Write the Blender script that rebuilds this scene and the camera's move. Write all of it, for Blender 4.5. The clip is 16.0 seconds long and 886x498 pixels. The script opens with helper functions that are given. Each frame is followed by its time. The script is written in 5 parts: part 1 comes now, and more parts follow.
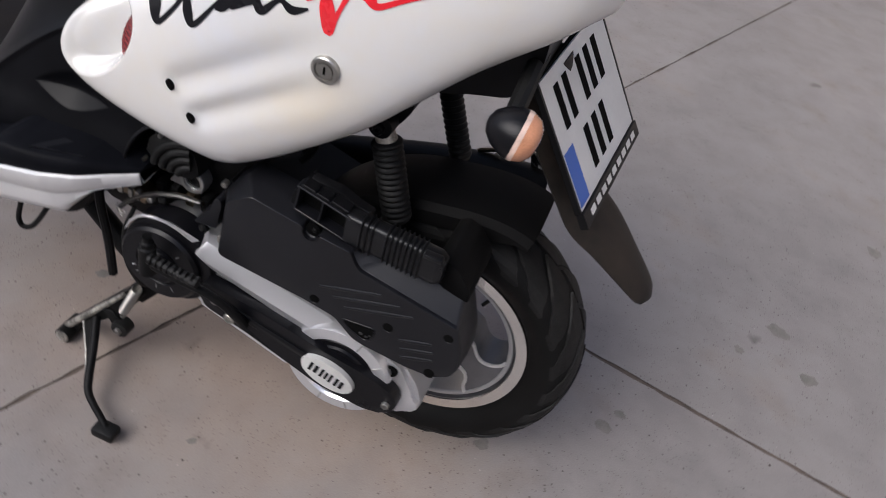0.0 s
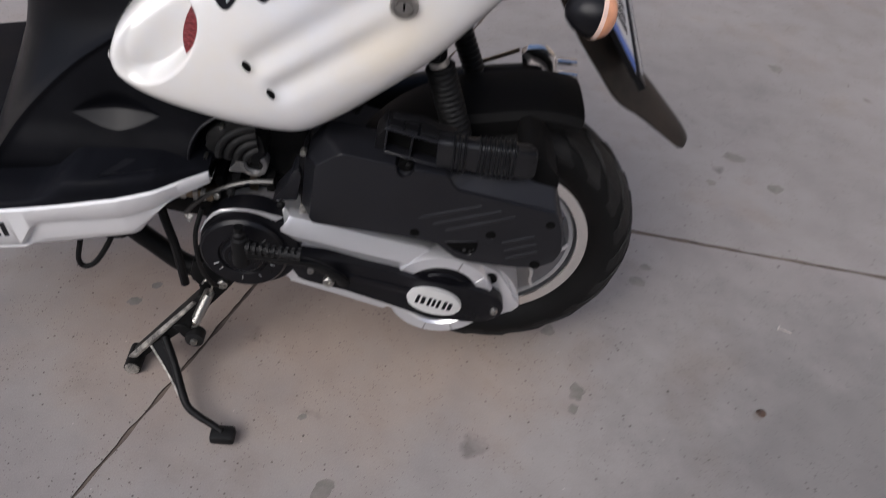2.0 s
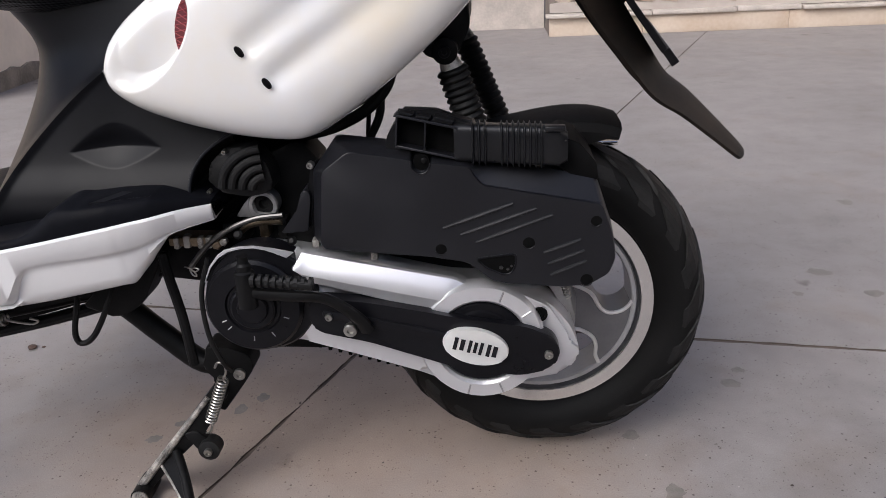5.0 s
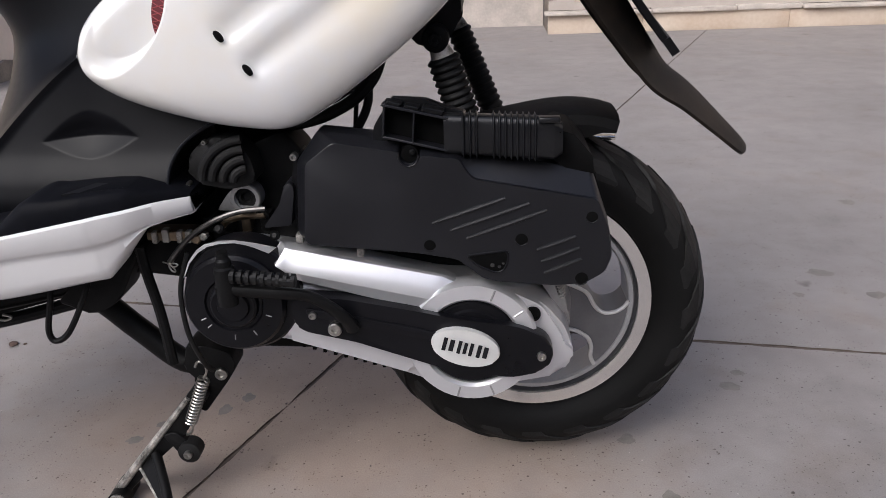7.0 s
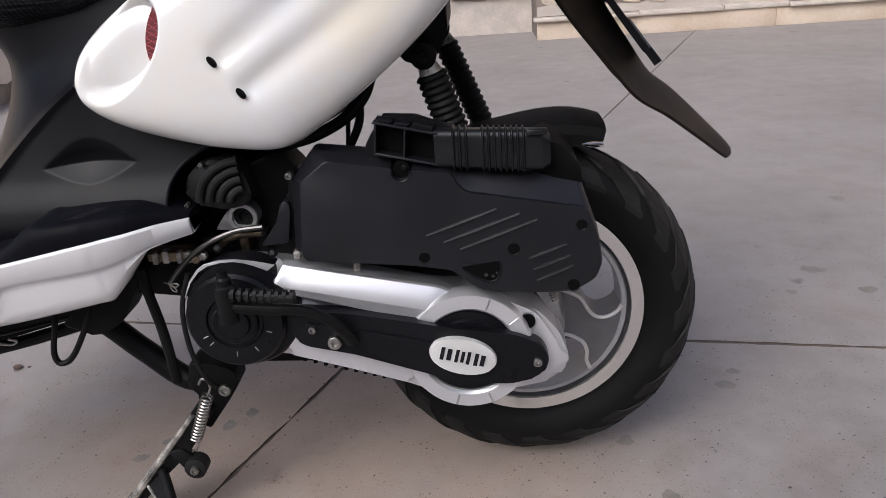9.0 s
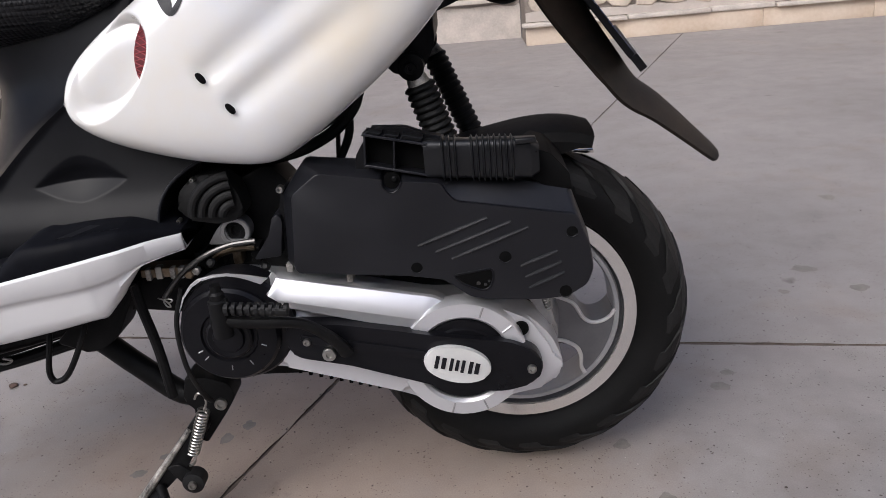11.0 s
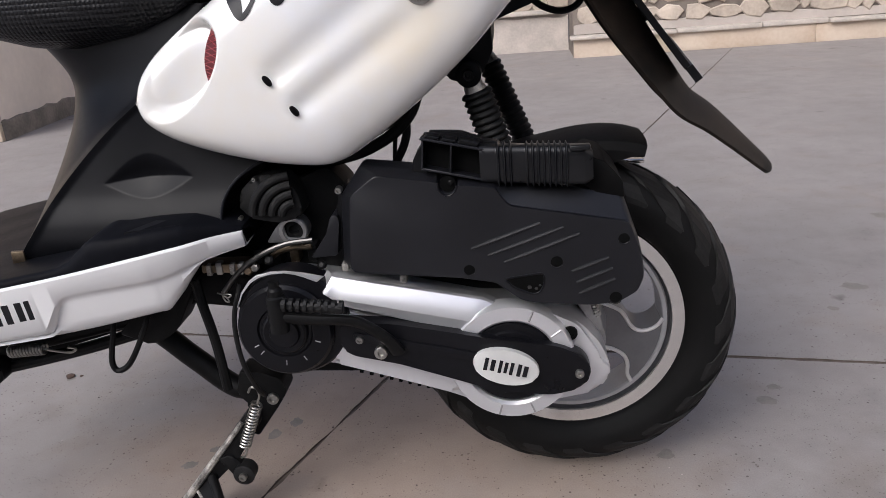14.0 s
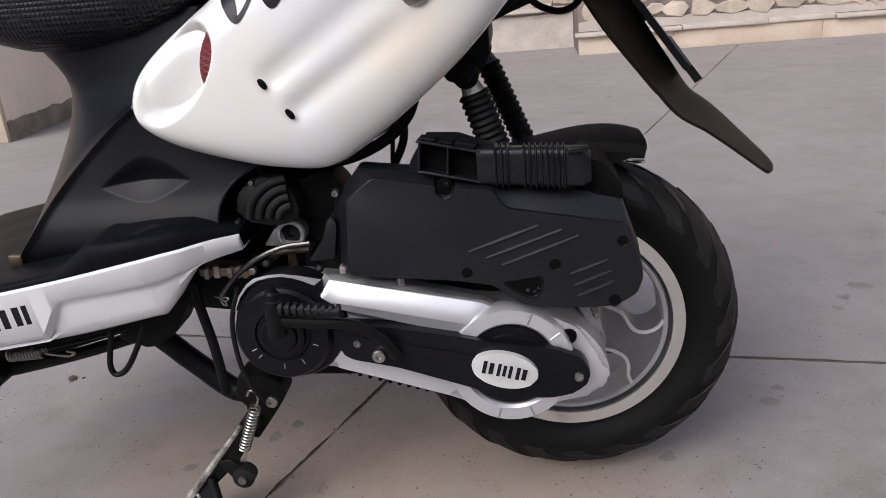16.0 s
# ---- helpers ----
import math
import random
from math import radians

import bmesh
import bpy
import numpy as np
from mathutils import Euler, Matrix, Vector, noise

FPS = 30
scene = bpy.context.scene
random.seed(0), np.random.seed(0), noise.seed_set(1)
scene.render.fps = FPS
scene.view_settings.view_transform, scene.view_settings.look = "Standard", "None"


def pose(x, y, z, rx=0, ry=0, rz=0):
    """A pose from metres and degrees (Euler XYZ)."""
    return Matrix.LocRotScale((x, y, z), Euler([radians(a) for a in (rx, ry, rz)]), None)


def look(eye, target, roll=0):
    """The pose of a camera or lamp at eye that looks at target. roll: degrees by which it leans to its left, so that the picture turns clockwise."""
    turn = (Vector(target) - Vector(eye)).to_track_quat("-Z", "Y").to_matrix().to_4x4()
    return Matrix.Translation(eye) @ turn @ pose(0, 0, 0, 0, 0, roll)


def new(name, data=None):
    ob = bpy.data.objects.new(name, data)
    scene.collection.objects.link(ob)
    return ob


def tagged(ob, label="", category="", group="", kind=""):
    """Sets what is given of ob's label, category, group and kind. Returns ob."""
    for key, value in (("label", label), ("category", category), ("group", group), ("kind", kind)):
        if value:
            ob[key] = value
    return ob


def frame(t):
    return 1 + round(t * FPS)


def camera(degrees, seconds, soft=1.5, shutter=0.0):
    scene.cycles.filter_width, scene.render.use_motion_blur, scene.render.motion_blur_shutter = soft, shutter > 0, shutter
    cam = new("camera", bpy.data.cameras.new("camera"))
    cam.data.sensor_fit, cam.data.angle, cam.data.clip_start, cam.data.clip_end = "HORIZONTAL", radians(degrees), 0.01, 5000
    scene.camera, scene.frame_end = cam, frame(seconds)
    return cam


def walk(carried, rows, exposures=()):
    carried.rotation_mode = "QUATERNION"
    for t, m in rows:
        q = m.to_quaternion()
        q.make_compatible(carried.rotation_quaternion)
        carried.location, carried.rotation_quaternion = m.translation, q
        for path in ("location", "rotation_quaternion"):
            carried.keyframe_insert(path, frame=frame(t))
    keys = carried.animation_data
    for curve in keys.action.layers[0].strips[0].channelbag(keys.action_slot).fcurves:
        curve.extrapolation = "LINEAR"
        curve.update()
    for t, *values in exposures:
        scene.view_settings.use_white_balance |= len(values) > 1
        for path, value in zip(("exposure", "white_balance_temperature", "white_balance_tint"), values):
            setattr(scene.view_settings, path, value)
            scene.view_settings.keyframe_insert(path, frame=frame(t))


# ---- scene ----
cam = camera(56.1, 16.0, soft=0.4, shutter=0.5)
PATH = [
    (0, (0.125, -0.928, 1.207), (-0.125, 0.562, -0.103), 16.5),
    (0.5, (0.018, -0.967, 1.21), (-0.143, 0.548, -0.086), 10.9),
    (1, (-0.093, -0.969, 1.202), (-0.161, 0.477, -0.179), 9.0),
    (1.5, (-0.137, -1.042, 1.238), (-0.021, 0.446, -0.093), 9.7),
    (2, (-0.155, -1.072, 1.17), (-0.056, 0.403, -0.177), 6.9),
    (2.5, (-0.139, -1.059, 0.962), (-0.113, 0.482, -0.312), 2.1),
    (3, (-0.13, -1.081, 0.841), (-0.157, 0.664, -0.136), -1.3),
    (3.5, (-0.103, -1.134, 0.772), (-0.163, 0.668, -0.094), -2.2),
    (4, (-0.075, -1.137, 0.794), (-0.189, 0.688, -0.015), -3.6),
    (6.5, (-0.08, -1.113, 0.762), (-0.204, 0.747, 0.038), -1.5),
    (7, (-0.069, -1.097, 0.764), (-0.185, 0.756, 0.019), -2.2),
    (7.5, (-0.07, -1.105, 0.768), (-0.181, 0.748, 0.024), -2.9),
    (8, (-0.068, -1.108, 0.766), (-0.18, 0.747, 0.028), -3.0),
    (8.5, (-0.066, -1.11, 0.773), (-0.181, 0.744, 0.033), -3.4),
    (9, (-0.063, -1.116, 0.777), (-0.174, 0.744, 0.048), -4.1),
    (11.5, (-0.059, -1.122, 0.783), (-0.166, 0.744, 0.072), -5.6),
    (12, (-0.063, -1.13, 0.785), (-0.214, 0.736, 0.082), -5.9),
    (12.5, (-0.067, -1.14, 0.788), (-0.252, 0.725, 0.09), -6.2),
    (13, (-0.071, -1.143, 0.788), (-0.265, 0.722, 0.094), -5.7),
    (13.5, (-0.072, -1.142, 0.784), (-0.266, 0.726, 0.097), -5.0),
    (14, (-0.074, -1.143, 0.782), (-0.265, 0.727, 0.098), -4.7),
    (14.5, (-0.075, -1.139, 0.781), (-0.265, 0.731, 0.096), -4.4),
    (15, (-0.072, -1.137, 0.783), (-0.267, 0.73, 0.093), -4.3),
    (15.5, (-0.068, -1.138, 0.785), (-0.269, 0.728, 0.093), -4.3),
    (16, (-0.063, -1.134, 0.785), (-0.271, 0.732, 0.097), -5.1),
]
walk(cam, [(t, look(eye, target, roll)) for t, eye, target, roll in PATH], [(0.0, 0.0, 5800, 10), (0.5, -0.03, 5800, 10), (1.0, -0.02, 5800, 10), (2.0, -0.04, 5800, 10), (2.5, 0.22, 5800, 10), (3.0, 0.12, 5800, 10), (3.5, 0.26, 5800, 10), (4.1, 0.20, 5800, 10), (16.0, 0.21, 5800, 10)])

# ---- world and light ----
world = bpy.data.worlds.new("sky")
scene.world = world
world.use_nodes = True
wn = world.node_tree.nodes
sky = wn.new("ShaderNodeTexSky")
sky.sky_type, sky.sun_disc = "NISHITA", False
sky.sun_elevation, sky.sun_rotation = radians(42), radians(213)
sky.air_density, sky.dust_density, sky.ozone_density = 0.7, 5.0, 0.6
wn["Background"].inputs[1].default_value = 0.15
world.node_tree.links.new(sky.outputs[0], wn["Background"].inputs[0])
sun_data = bpy.data.lights.new("sun", "SUN")
sun_data.energy, sun_data.angle, sun_data.color = 1.66, radians(46), (1.0, 0.93, 0.86)
sun = new("sun", sun_data)
sun.matrix_world = look((-3.3, -5.0, 5.4), (0, 0, 0))

# ---- materials ----


def material(name, colour, rough=0.5, metal=0.0, vary=0.15, scale=30.0, bump=0.0, bump_scale=300.0, coat=0.0, rough_vary=0.1, tint=None, spec=0.5):
    """A principled surface with a coarse and a fine variation of colour and gloss, and a fine relief."""
    m = bpy.data.materials.new(name)
    m.use_nodes = True
    nt = m.node_tree
    b = nt.nodes["Principled BSDF"]
    tc = nt.nodes.new("ShaderNodeTexCoord")
    coarse, fine = nt.nodes.new("ShaderNodeTexNoise"), nt.nodes.new("ShaderNodeTexNoise")
    coarse.inputs["Scale"].default_value, fine.inputs["Scale"].default_value = scale, scale * 9
    coarse.inputs["Detail"].default_value = fine.inputs["Detail"].default_value = 5
    for n in (coarse, fine):
        nt.links.new(tc.outputs["Object"], n.inputs["Vector"])
    add = nt.nodes.new("ShaderNodeMath")
    add.operation = "MULTIPLY_ADD"
    nt.links.new(fine.outputs["Fac"], add.inputs[0])
    add.inputs[1].default_value = 0.4
    nt.links.new(coarse.outputs["Fac"], add.inputs[2])
    ramp = nt.nodes.new("ShaderNodeValToRGB")
    low = tint or tuple(c * (1 - vary) for c in colour)
    ramp.color_ramp.elements[0].color, ramp.color_ramp.elements[1].color = (*low, 1), (*[min(1, c * (1 + vary * 0.5)) for c in colour], 1)
    ramp.color_ramp.elements[0].position, ramp.color_ramp.elements[1].position = 0.45, 0.95
    nt.links.new(add.outputs[0], ramp.inputs[0])
    nt.links.new(ramp.outputs[0], b.inputs["Base Color"])
    mr = nt.nodes.new("ShaderNodeMapRange")
    mr.inputs["From Min"].default_value, mr.inputs["From Max"].default_value = 0.3, 1.1
    mr.inputs["To Min"].default_value, mr.inputs["To Max"].default_value = max(0.02, rough - rough_vary), min(1, rough + rough_vary)
    nt.links.new(add.outputs[0], mr.inputs["Value"])
    nt.links.new(mr.outputs[0], b.inputs["Roughness"])
    b.inputs["Metallic"].default_value = metal
    b.inputs["Specular IOR Level"].default_value = spec
    b.inputs["Coat Weight"].default_value = coat
    b.inputs["Coat Roughness"].default_value = 0.06
    if bump:
        nb = nt.nodes.new("ShaderNodeTexNoise")
        nb.inputs["Scale"].default_value, nb.inputs["Detail"].default_value = bump_scale, 3
        nt.links.new(tc.outputs["Object"], nb.inputs["Vector"])
        bn = nt.nodes.new("ShaderNodeBump")
        bn.inputs["Strength"].default_value, bn.inputs["Distance"].default_value = bump, 0.001
        nt.links.new(nb.outputs["Fac"], bn.inputs["Height"])
        nt.links.new(bn.outputs[0], b.inputs["Normal"])
    return m


def concrete(name, light, dark, scale=1.0, bump=0.5):
    """Power-floated concrete: cloudy patches, fine sand, small dark specks and scuffs."""
    m = bpy.data.materials.new(name)
    m.use_nodes = True
    nt = m.node_tree
    b = nt.nodes["Principled BSDF"]
    tc = nt.nodes.new("ShaderNodeTexCoord")

    def noise_node(s, detail, rough=0.55):
        n = nt.nodes.new("ShaderNodeTexNoise")
        n.inputs["Scale"].default_value, n.inputs["Detail"].default_value, n.inputs["Roughness"].default_value = s * scale, detail, rough
        nt.links.new(tc.outputs["Object"], n.inputs["Vector"])
        return n

    cloud, patch, sand = noise_node(1.6, 6), noise_node(9, 5, 0.6), noise_node(420, 2)
    ramp = nt.nodes.new("ShaderNodeValToRGB")
    ramp.color_ramp.elements[0].color, ramp.color_ramp.elements[1].color = (*dark, 1), (*light, 1)
    ramp.color_ramp.elements[0].position, ramp.color_ramp.elements[1].position = 0.3, 0.68
    nt.links.new(cloud.outputs["Fac"], ramp.inputs[0])
    r2 = nt.nodes.new("ShaderNodeValToRGB")
    r2.color_ramp.elements[0].color, r2.color_ramp.elements[1].color = (0.91, 0.905, 0.905, 1), (1.04, 1.04, 1.035, 1)
    r2.color_ramp.elements[0].position, r2.color_ramp.elements[1].position = 0.3, 0.6
    nt.links.new(patch.outputs["Fac"], r2.inputs[0])
    r3 = nt.nodes.new("ShaderNodeValToRGB")
    r3.color_ramp.elements[0].color, r3.color_ramp.elements[1].color = (0.92, 0.92, 0.92, 1), (1.05, 1.05, 1.05, 1)
    r3.color_ramp.elements[0].position, r3.color_ramp.elements[1].position = 0.3, 0.7
    nt.links.new(sand.outputs["Fac"], r3.inputs[0])
    vor = nt.nodes.new("ShaderNodeTexVoronoi")
    vor.inputs["Scale"].default_value = 5.5 * scale
    warp = nt.nodes.new("ShaderNodeMixRGB")
    warp.inputs[0].default_value = 0.12
    nt.links.new(tc.outputs["Object"], warp.inputs[1])
    nt.links.new(noise_node(11, 4).outputs["Color"], warp.inputs[2])
    nt.links.new(warp.outputs[0], vor.inputs["Vector"])
    r4 = nt.nodes.new("ShaderNodeValToRGB")
    r4.color_ramp.elements[0].color, r4.color_ramp.elements[1].color = (0.62, 0.6, 0.6, 1), (1, 1, 1, 1)
    r4.color_ramp.elements[0].position, r4.color_ramp.elements[1].position = 0.04, 0.13
    keep = nt.nodes.new("ShaderNodeMath")
    keep.operation = "GREATER_THAN"
    keep.inputs[1].default_value = 0.3
    nt.links.new(vor.outputs["Color"], keep.inputs[0])
    far = nt.nodes.new("ShaderNodeMath")
    nt.links.new(vor.outputs["Distance"], far.inputs[0])
    nt.links.new(keep.outputs[0], far.inputs[1])
    nt.links.new(far.outputs[0], r4.inputs[0])
    # fine dark pits and a few pale grains, thicker in some places than in others
    def specks(size, share, radius, dark_colour, crowd):
        v = nt.nodes.new("ShaderNodeTexVoronoi")
        v.inputs["Scale"].default_value = size * scale
        nt.links.new(tc.outputs["Object"], v.inputs["Vector"])
        rank = nt.nodes.new("ShaderNodeMath")
        rank.operation = "MULTIPLY_ADD"
        nt.links.new(noise_node(crowd, 4, 0.6).outputs["Fac"], rank.inputs[0])
        rank.inputs[1].default_value = -1.5
        split = nt.nodes.new("ShaderNodeSeparateColor")
        nt.links.new(v.outputs["Color"], split.inputs[0])
        nt.links.new(split.outputs[0], rank.inputs[2])
        keep2 = nt.nodes.new("ShaderNodeMath")
        keep2.operation = "GREATER_THAN"
        nt.links.new(rank.outputs[0], keep2.inputs[0])
        keep2.inputs[1].default_value = share - 0.75
        away = nt.nodes.new("ShaderNodeMath")
        nt.links.new(v.outputs["Distance"], away.inputs[0])
        nt.links.new(keep2.outputs[0], away.inputs[1])
        r = nt.nodes.new("ShaderNodeValToRGB")
        r.color_ramp.elements[0].color, r.color_ramp.elements[1].color = (*dark_colour, 1), (1, 1, 1, 1)
        r.color_ramp.elements[0].position, r.color_ramp.elements[1].position = radius * 0.6, radius
        nt.links.new(away.outputs[0], r.inputs[0])
        return r

    r5 = specks(95, 0.09, 0.22, (0.42, 0.39, 0.37), 6)
    r6 = specks(230, 0.16, 0.32, (0.62, 0.60, 0.58), 14)
    r7 = specks(60, 0.04, 0.10, (1.5, 1.5, 1.48), 9)
    # broad pale brown tint under the scooter: warm bounced light put into the colour
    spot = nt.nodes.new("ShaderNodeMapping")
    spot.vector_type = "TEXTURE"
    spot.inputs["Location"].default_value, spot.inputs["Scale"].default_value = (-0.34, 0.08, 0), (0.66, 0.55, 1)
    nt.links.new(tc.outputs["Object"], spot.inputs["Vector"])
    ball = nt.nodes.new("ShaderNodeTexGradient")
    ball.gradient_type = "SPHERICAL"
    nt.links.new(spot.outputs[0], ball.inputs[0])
    bounce_tint = nt.nodes.new("ShaderNodeMath")
    bounce_tint.operation = "MULTIPLY_ADD"
    nt.links.new(ball.outputs["Fac"], bounce_tint.inputs[0])
    bounce_tint.inputs[1].default_value = 0.75
    nt.links.new(noise_node(3.5, 6, 0.62).outputs["Fac"], bounce_tint.inputs[2])
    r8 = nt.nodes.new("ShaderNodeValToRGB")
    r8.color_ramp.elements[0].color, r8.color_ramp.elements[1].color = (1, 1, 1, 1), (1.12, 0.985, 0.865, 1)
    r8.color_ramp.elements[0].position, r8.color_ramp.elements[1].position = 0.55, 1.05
    nt.links.new(bounce_tint.outputs[0], r8.inputs[0])
    # a greyer patch of the yard behind the scooter: shade put into the colour
    spot2 = nt.nodes.new("ShaderNodeMapping")
    spot2.vector_type = "TEXTURE"
    spot2.inputs["Location"].default_value, spot2.inputs["Scale"].default_value = (0.72, -0.30, 0), (0.62, 0.55, 1)
    nt.links.new(tc.outputs["Object"], spot2.inputs["Vector"])
    ball2 = nt.nodes.new("ShaderNodeTexGradient")
    ball2.gradient_type = "SPHERICAL"
    nt.links.new(spot2.outputs[0], ball2.inputs[0])
    patch_shade = nt.nodes.new("ShaderNodeMath")
    patch_shade.operation = "MULTIPLY_ADD"
    nt.links.new(ball2.outputs["Fac"], patch_shade.inputs[0])
    patch_shade.inputs[1].default_value = 0.8
    nt.links.new(noise_node(7, 6, 0.65).outputs["Fac"], patch_shade.inputs[2])
    r9 = nt.nodes.new("ShaderNodeValToRGB")
    r9.color_ramp.elements[0].color, r9.color_ramp.elements[1].color = (1, 1, 1, 1), (0.74, 0.755, 0.75, 1)
    r9.color_ramp.elements[0].position, r9.color_ramp.elements[1].position = 0.55, 1.05
    nt.links.new(patch_shade.outputs[0], r9.inputs[0])
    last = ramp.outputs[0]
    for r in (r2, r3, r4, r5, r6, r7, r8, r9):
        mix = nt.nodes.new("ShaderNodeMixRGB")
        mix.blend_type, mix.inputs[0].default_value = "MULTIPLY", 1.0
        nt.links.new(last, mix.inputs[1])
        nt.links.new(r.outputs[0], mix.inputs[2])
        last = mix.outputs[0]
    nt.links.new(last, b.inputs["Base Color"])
    b.inputs["Roughness"].default_value = 0.72
    b.inputs["Specular IOR Level"].default_value = 0.3
    bn = nt.nodes.new("ShaderNodeBump")
    bn.inputs["Strength"].default_value, bn.inputs["Distance"].default_value = bump, 0.001
    nt.links.new(sand.outputs["Fac"], bn.inputs["Height"])
    nt.links.new(bn.outputs[0], b.inputs["Normal"])
    return m


WHITE = material("white_paint", (0.655, 0.665, 0.680), 0.14, vary=0.05, scale=5, coat=0.9, rough_vary=0.04, tint=(0.69, 0.66, 0.59))
TRIM_WHITE = material("white_plastic", (0.70, 0.70, 0.70), 0.3, vary=0.006, scale=4, coat=0.2, rough_vary=0.01)
BLACK = material("black_plastic", (0.0055, 0.0055, 0.0062), 0.38, vary=0.4, scale=14, bump=0.06, bump_scale=1400, spec=0.15)
SATIN = material("satin_black_plastic", (0.0048, 0.0048, 0.0062), 0.32, vary=0.4, scale=10, bump=0.15, bump_scale=700, spec=0.22)
RUBBER = material("rubber", (0.006, 0.006, 0.006), 0.6, vary=0.5, scale=25, bump=0.3, bump_scale=400, spec=0.28)
TYRE = material("tyre_rubber", (0.0125, 0.0122, 0.012), 0.62, vary=0.6, scale=26, bump=0.4, bump_scale=250, spec=0.22, tint=(0.005, 0.005, 0.005))
SIDEWALL = material("tyre_sidewall", (0.005, 0.005, 0.005), 0.6, vary=0.4, scale=18, bump=0.2, spec=0.16)
FLAP = material("faded_black_plastic", (0.028, 0.021, 0.016), 0.55, vary=0.6, scale=7, bump=0.2, tint=(0.010, 0.0095, 0.009), spec=0.2)
BODY = material("moulded_black_plastic", (0.0034, 0.0036, 0.0048), 0.36, vary=0.4, scale=14, spec=0.13)
CASE_BLACK = material("grained_black_plastic", (0.0074, 0.0076, 0.0096), 0.38, vary=0.25, scale=14, bump=0.06, bump_scale=1400, spec=0.38)
SPOKE = material("grey_wheel_paint", (0.16, 0.16, 0.165), 0.40, metal=0.4, vary=0.15, scale=30)
STEP = material("grey_step_paint", (0.42, 0.42, 0.42), 0.38, metal=0.4, vary=0.12, scale=30)
RIB = material("pale_wheel_edge", (0.66, 0.65, 0.63), 0.35, metal=0.3, vary=0.12, scale=40)
BARREL = material("grey_rim_paint", (0.16, 0.16, 0.165), 0.42, metal=0.6, vary=0.2, scale=30)
MAT = material("dull_black_plastic", (0.0066, 0.007, 0.0092), 0.5, vary=0.4, scale=12, bump=0.1, bump_scale=500, spec=0.04)
GUARD = material("matt_black_plastic", (0.0045, 0.0044, 0.0045), 0.62, vary=0.4, scale=12, bump=0.1, bump_scale=600, spec=0.08)
NECK = material("black_intake_rubber", (0.0068, 0.0070, 0.0080), 0.34, vary=0.4, scale=30, spec=0.4)
SEAT = material("black_vinyl", (0.007, 0.007, 0.008), 0.42, vary=0.3, scale=20, spec=0.28)
ALU = material("painted_aluminium", (0.70, 0.70, 0.715), 0.30, metal=0.70, vary=0.025, scale=3, bump=0.0, rough_vary=0.02)
CAST = material("cast_aluminium", (0.42, 0.42, 0.42), 0.42, metal=0.8, vary=0.2, scale=30, bump=0.2, bump_scale=350)
LIP = material("turned_aluminium", (0.86, 0.84, 0.80), 0.10, metal=1.0, vary=0.08, scale=8)
STEEL = material("zinc_steel", (0.42, 0.41, 0.38), 0.36, metal=1.0, vary=0.25, scale=40)
PIPE = material("dull_pipe_steel", (0.12, 0.117, 0.112), 0.36, metal=0.9, vary=0.4, scale=50)
BRASS = material("tarnished_brass", (0.25, 0.195, 0.135), 0.42, metal=1.0, vary=0.5, scale=40)
IRON = material("black_frame_paint", (0.006, 0.006, 0.0062), 0.48, vary=0.5, scale=30, bump=0.2, bump_scale=200, spec=0.14)
SCRAPED = material("scraped_steel", (0.46, 0.44, 0.40), 0.45, metal=0.6, vary=0.7, scale=60, bump=0.3, tint=(0.03, 0.03, 0.03))
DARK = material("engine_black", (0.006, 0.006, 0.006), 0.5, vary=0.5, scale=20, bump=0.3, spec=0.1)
# deep black: plain black marks, and the shade painted into holes and slots
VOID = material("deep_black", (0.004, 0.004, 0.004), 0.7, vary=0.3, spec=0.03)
RED_MESH = material("red_mesh", (0.10, 0.008, 0.010), 0.4, vary=0.3, scale=60)
WIRE = material("vent_wire_red", (0.28, 0.04, 0.04), 0.4, vary=0.2)
RED = material("red_decal", (0.72, 0.02, 0.03), 0.25, vary=0.06, scale=20, coat=0.4)
INK = material("black_decal", (0.012, 0.012, 0.014), 0.25, vary=0.2, scale=20, spec=0.2)
BADGE = material("silver_badge", (0.62, 0.62, 0.60), 0.34, metal=0.25, vary=0.06, scale=40)
PLATE = material("plate_white", (0.70, 0.70, 0.68), 0.4, vary=0.08, scale=20)
BLUE = material("plate_blue", (0.03, 0.12, 0.50), 0.4, vary=0.1)
LENS = material("orange_lens", (0.66, 0.30, 0.16), 0.12, vary=0.25, scale=60, coat=0.6)
CLEAR = material("pale_lens", (0.75, 0.55, 0.45), 0.1, vary=0.3, scale=60, coat=0.8)
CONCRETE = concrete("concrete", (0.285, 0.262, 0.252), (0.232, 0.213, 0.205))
FILLER = material("joint_filler", (0.115, 0.090, 0.072), 0.9, vary=0.5, scale=25, bump=0.6, bump_scale=120)
STAIN = material("oil_stain", (0.190, 0.170, 0.154), 0.62, vary=0.35, scale=40, bump=0.4, bump_scale=420)
LEAF = material("dry_leaf", (0.075, 0.045, 0.032), 0.8, vary=0.6, scale=90, bump=0.5, bump_scale=300)
GRIT = material("grit", (0.12, 0.10, 0.09), 0.9, vary=0.6, scale=60)
MARBLE = material("cream_marble", (0.56, 0.485, 0.40), 0.4, vary=0.2, scale=4.5, bump=0.1, tint=(0.47, 0.37, 0.275))
CAP = material("pale_capping", (0.49, 0.44, 0.39), 0.6, vary=0.25, scale=8, bump=0.4, bump_scale=80)
PLASTER = material("weathered_plaster", (0.41, 0.365, 0.325), 0.8, vary=0.2, scale=3, bump=0.7, bump_scale=45)
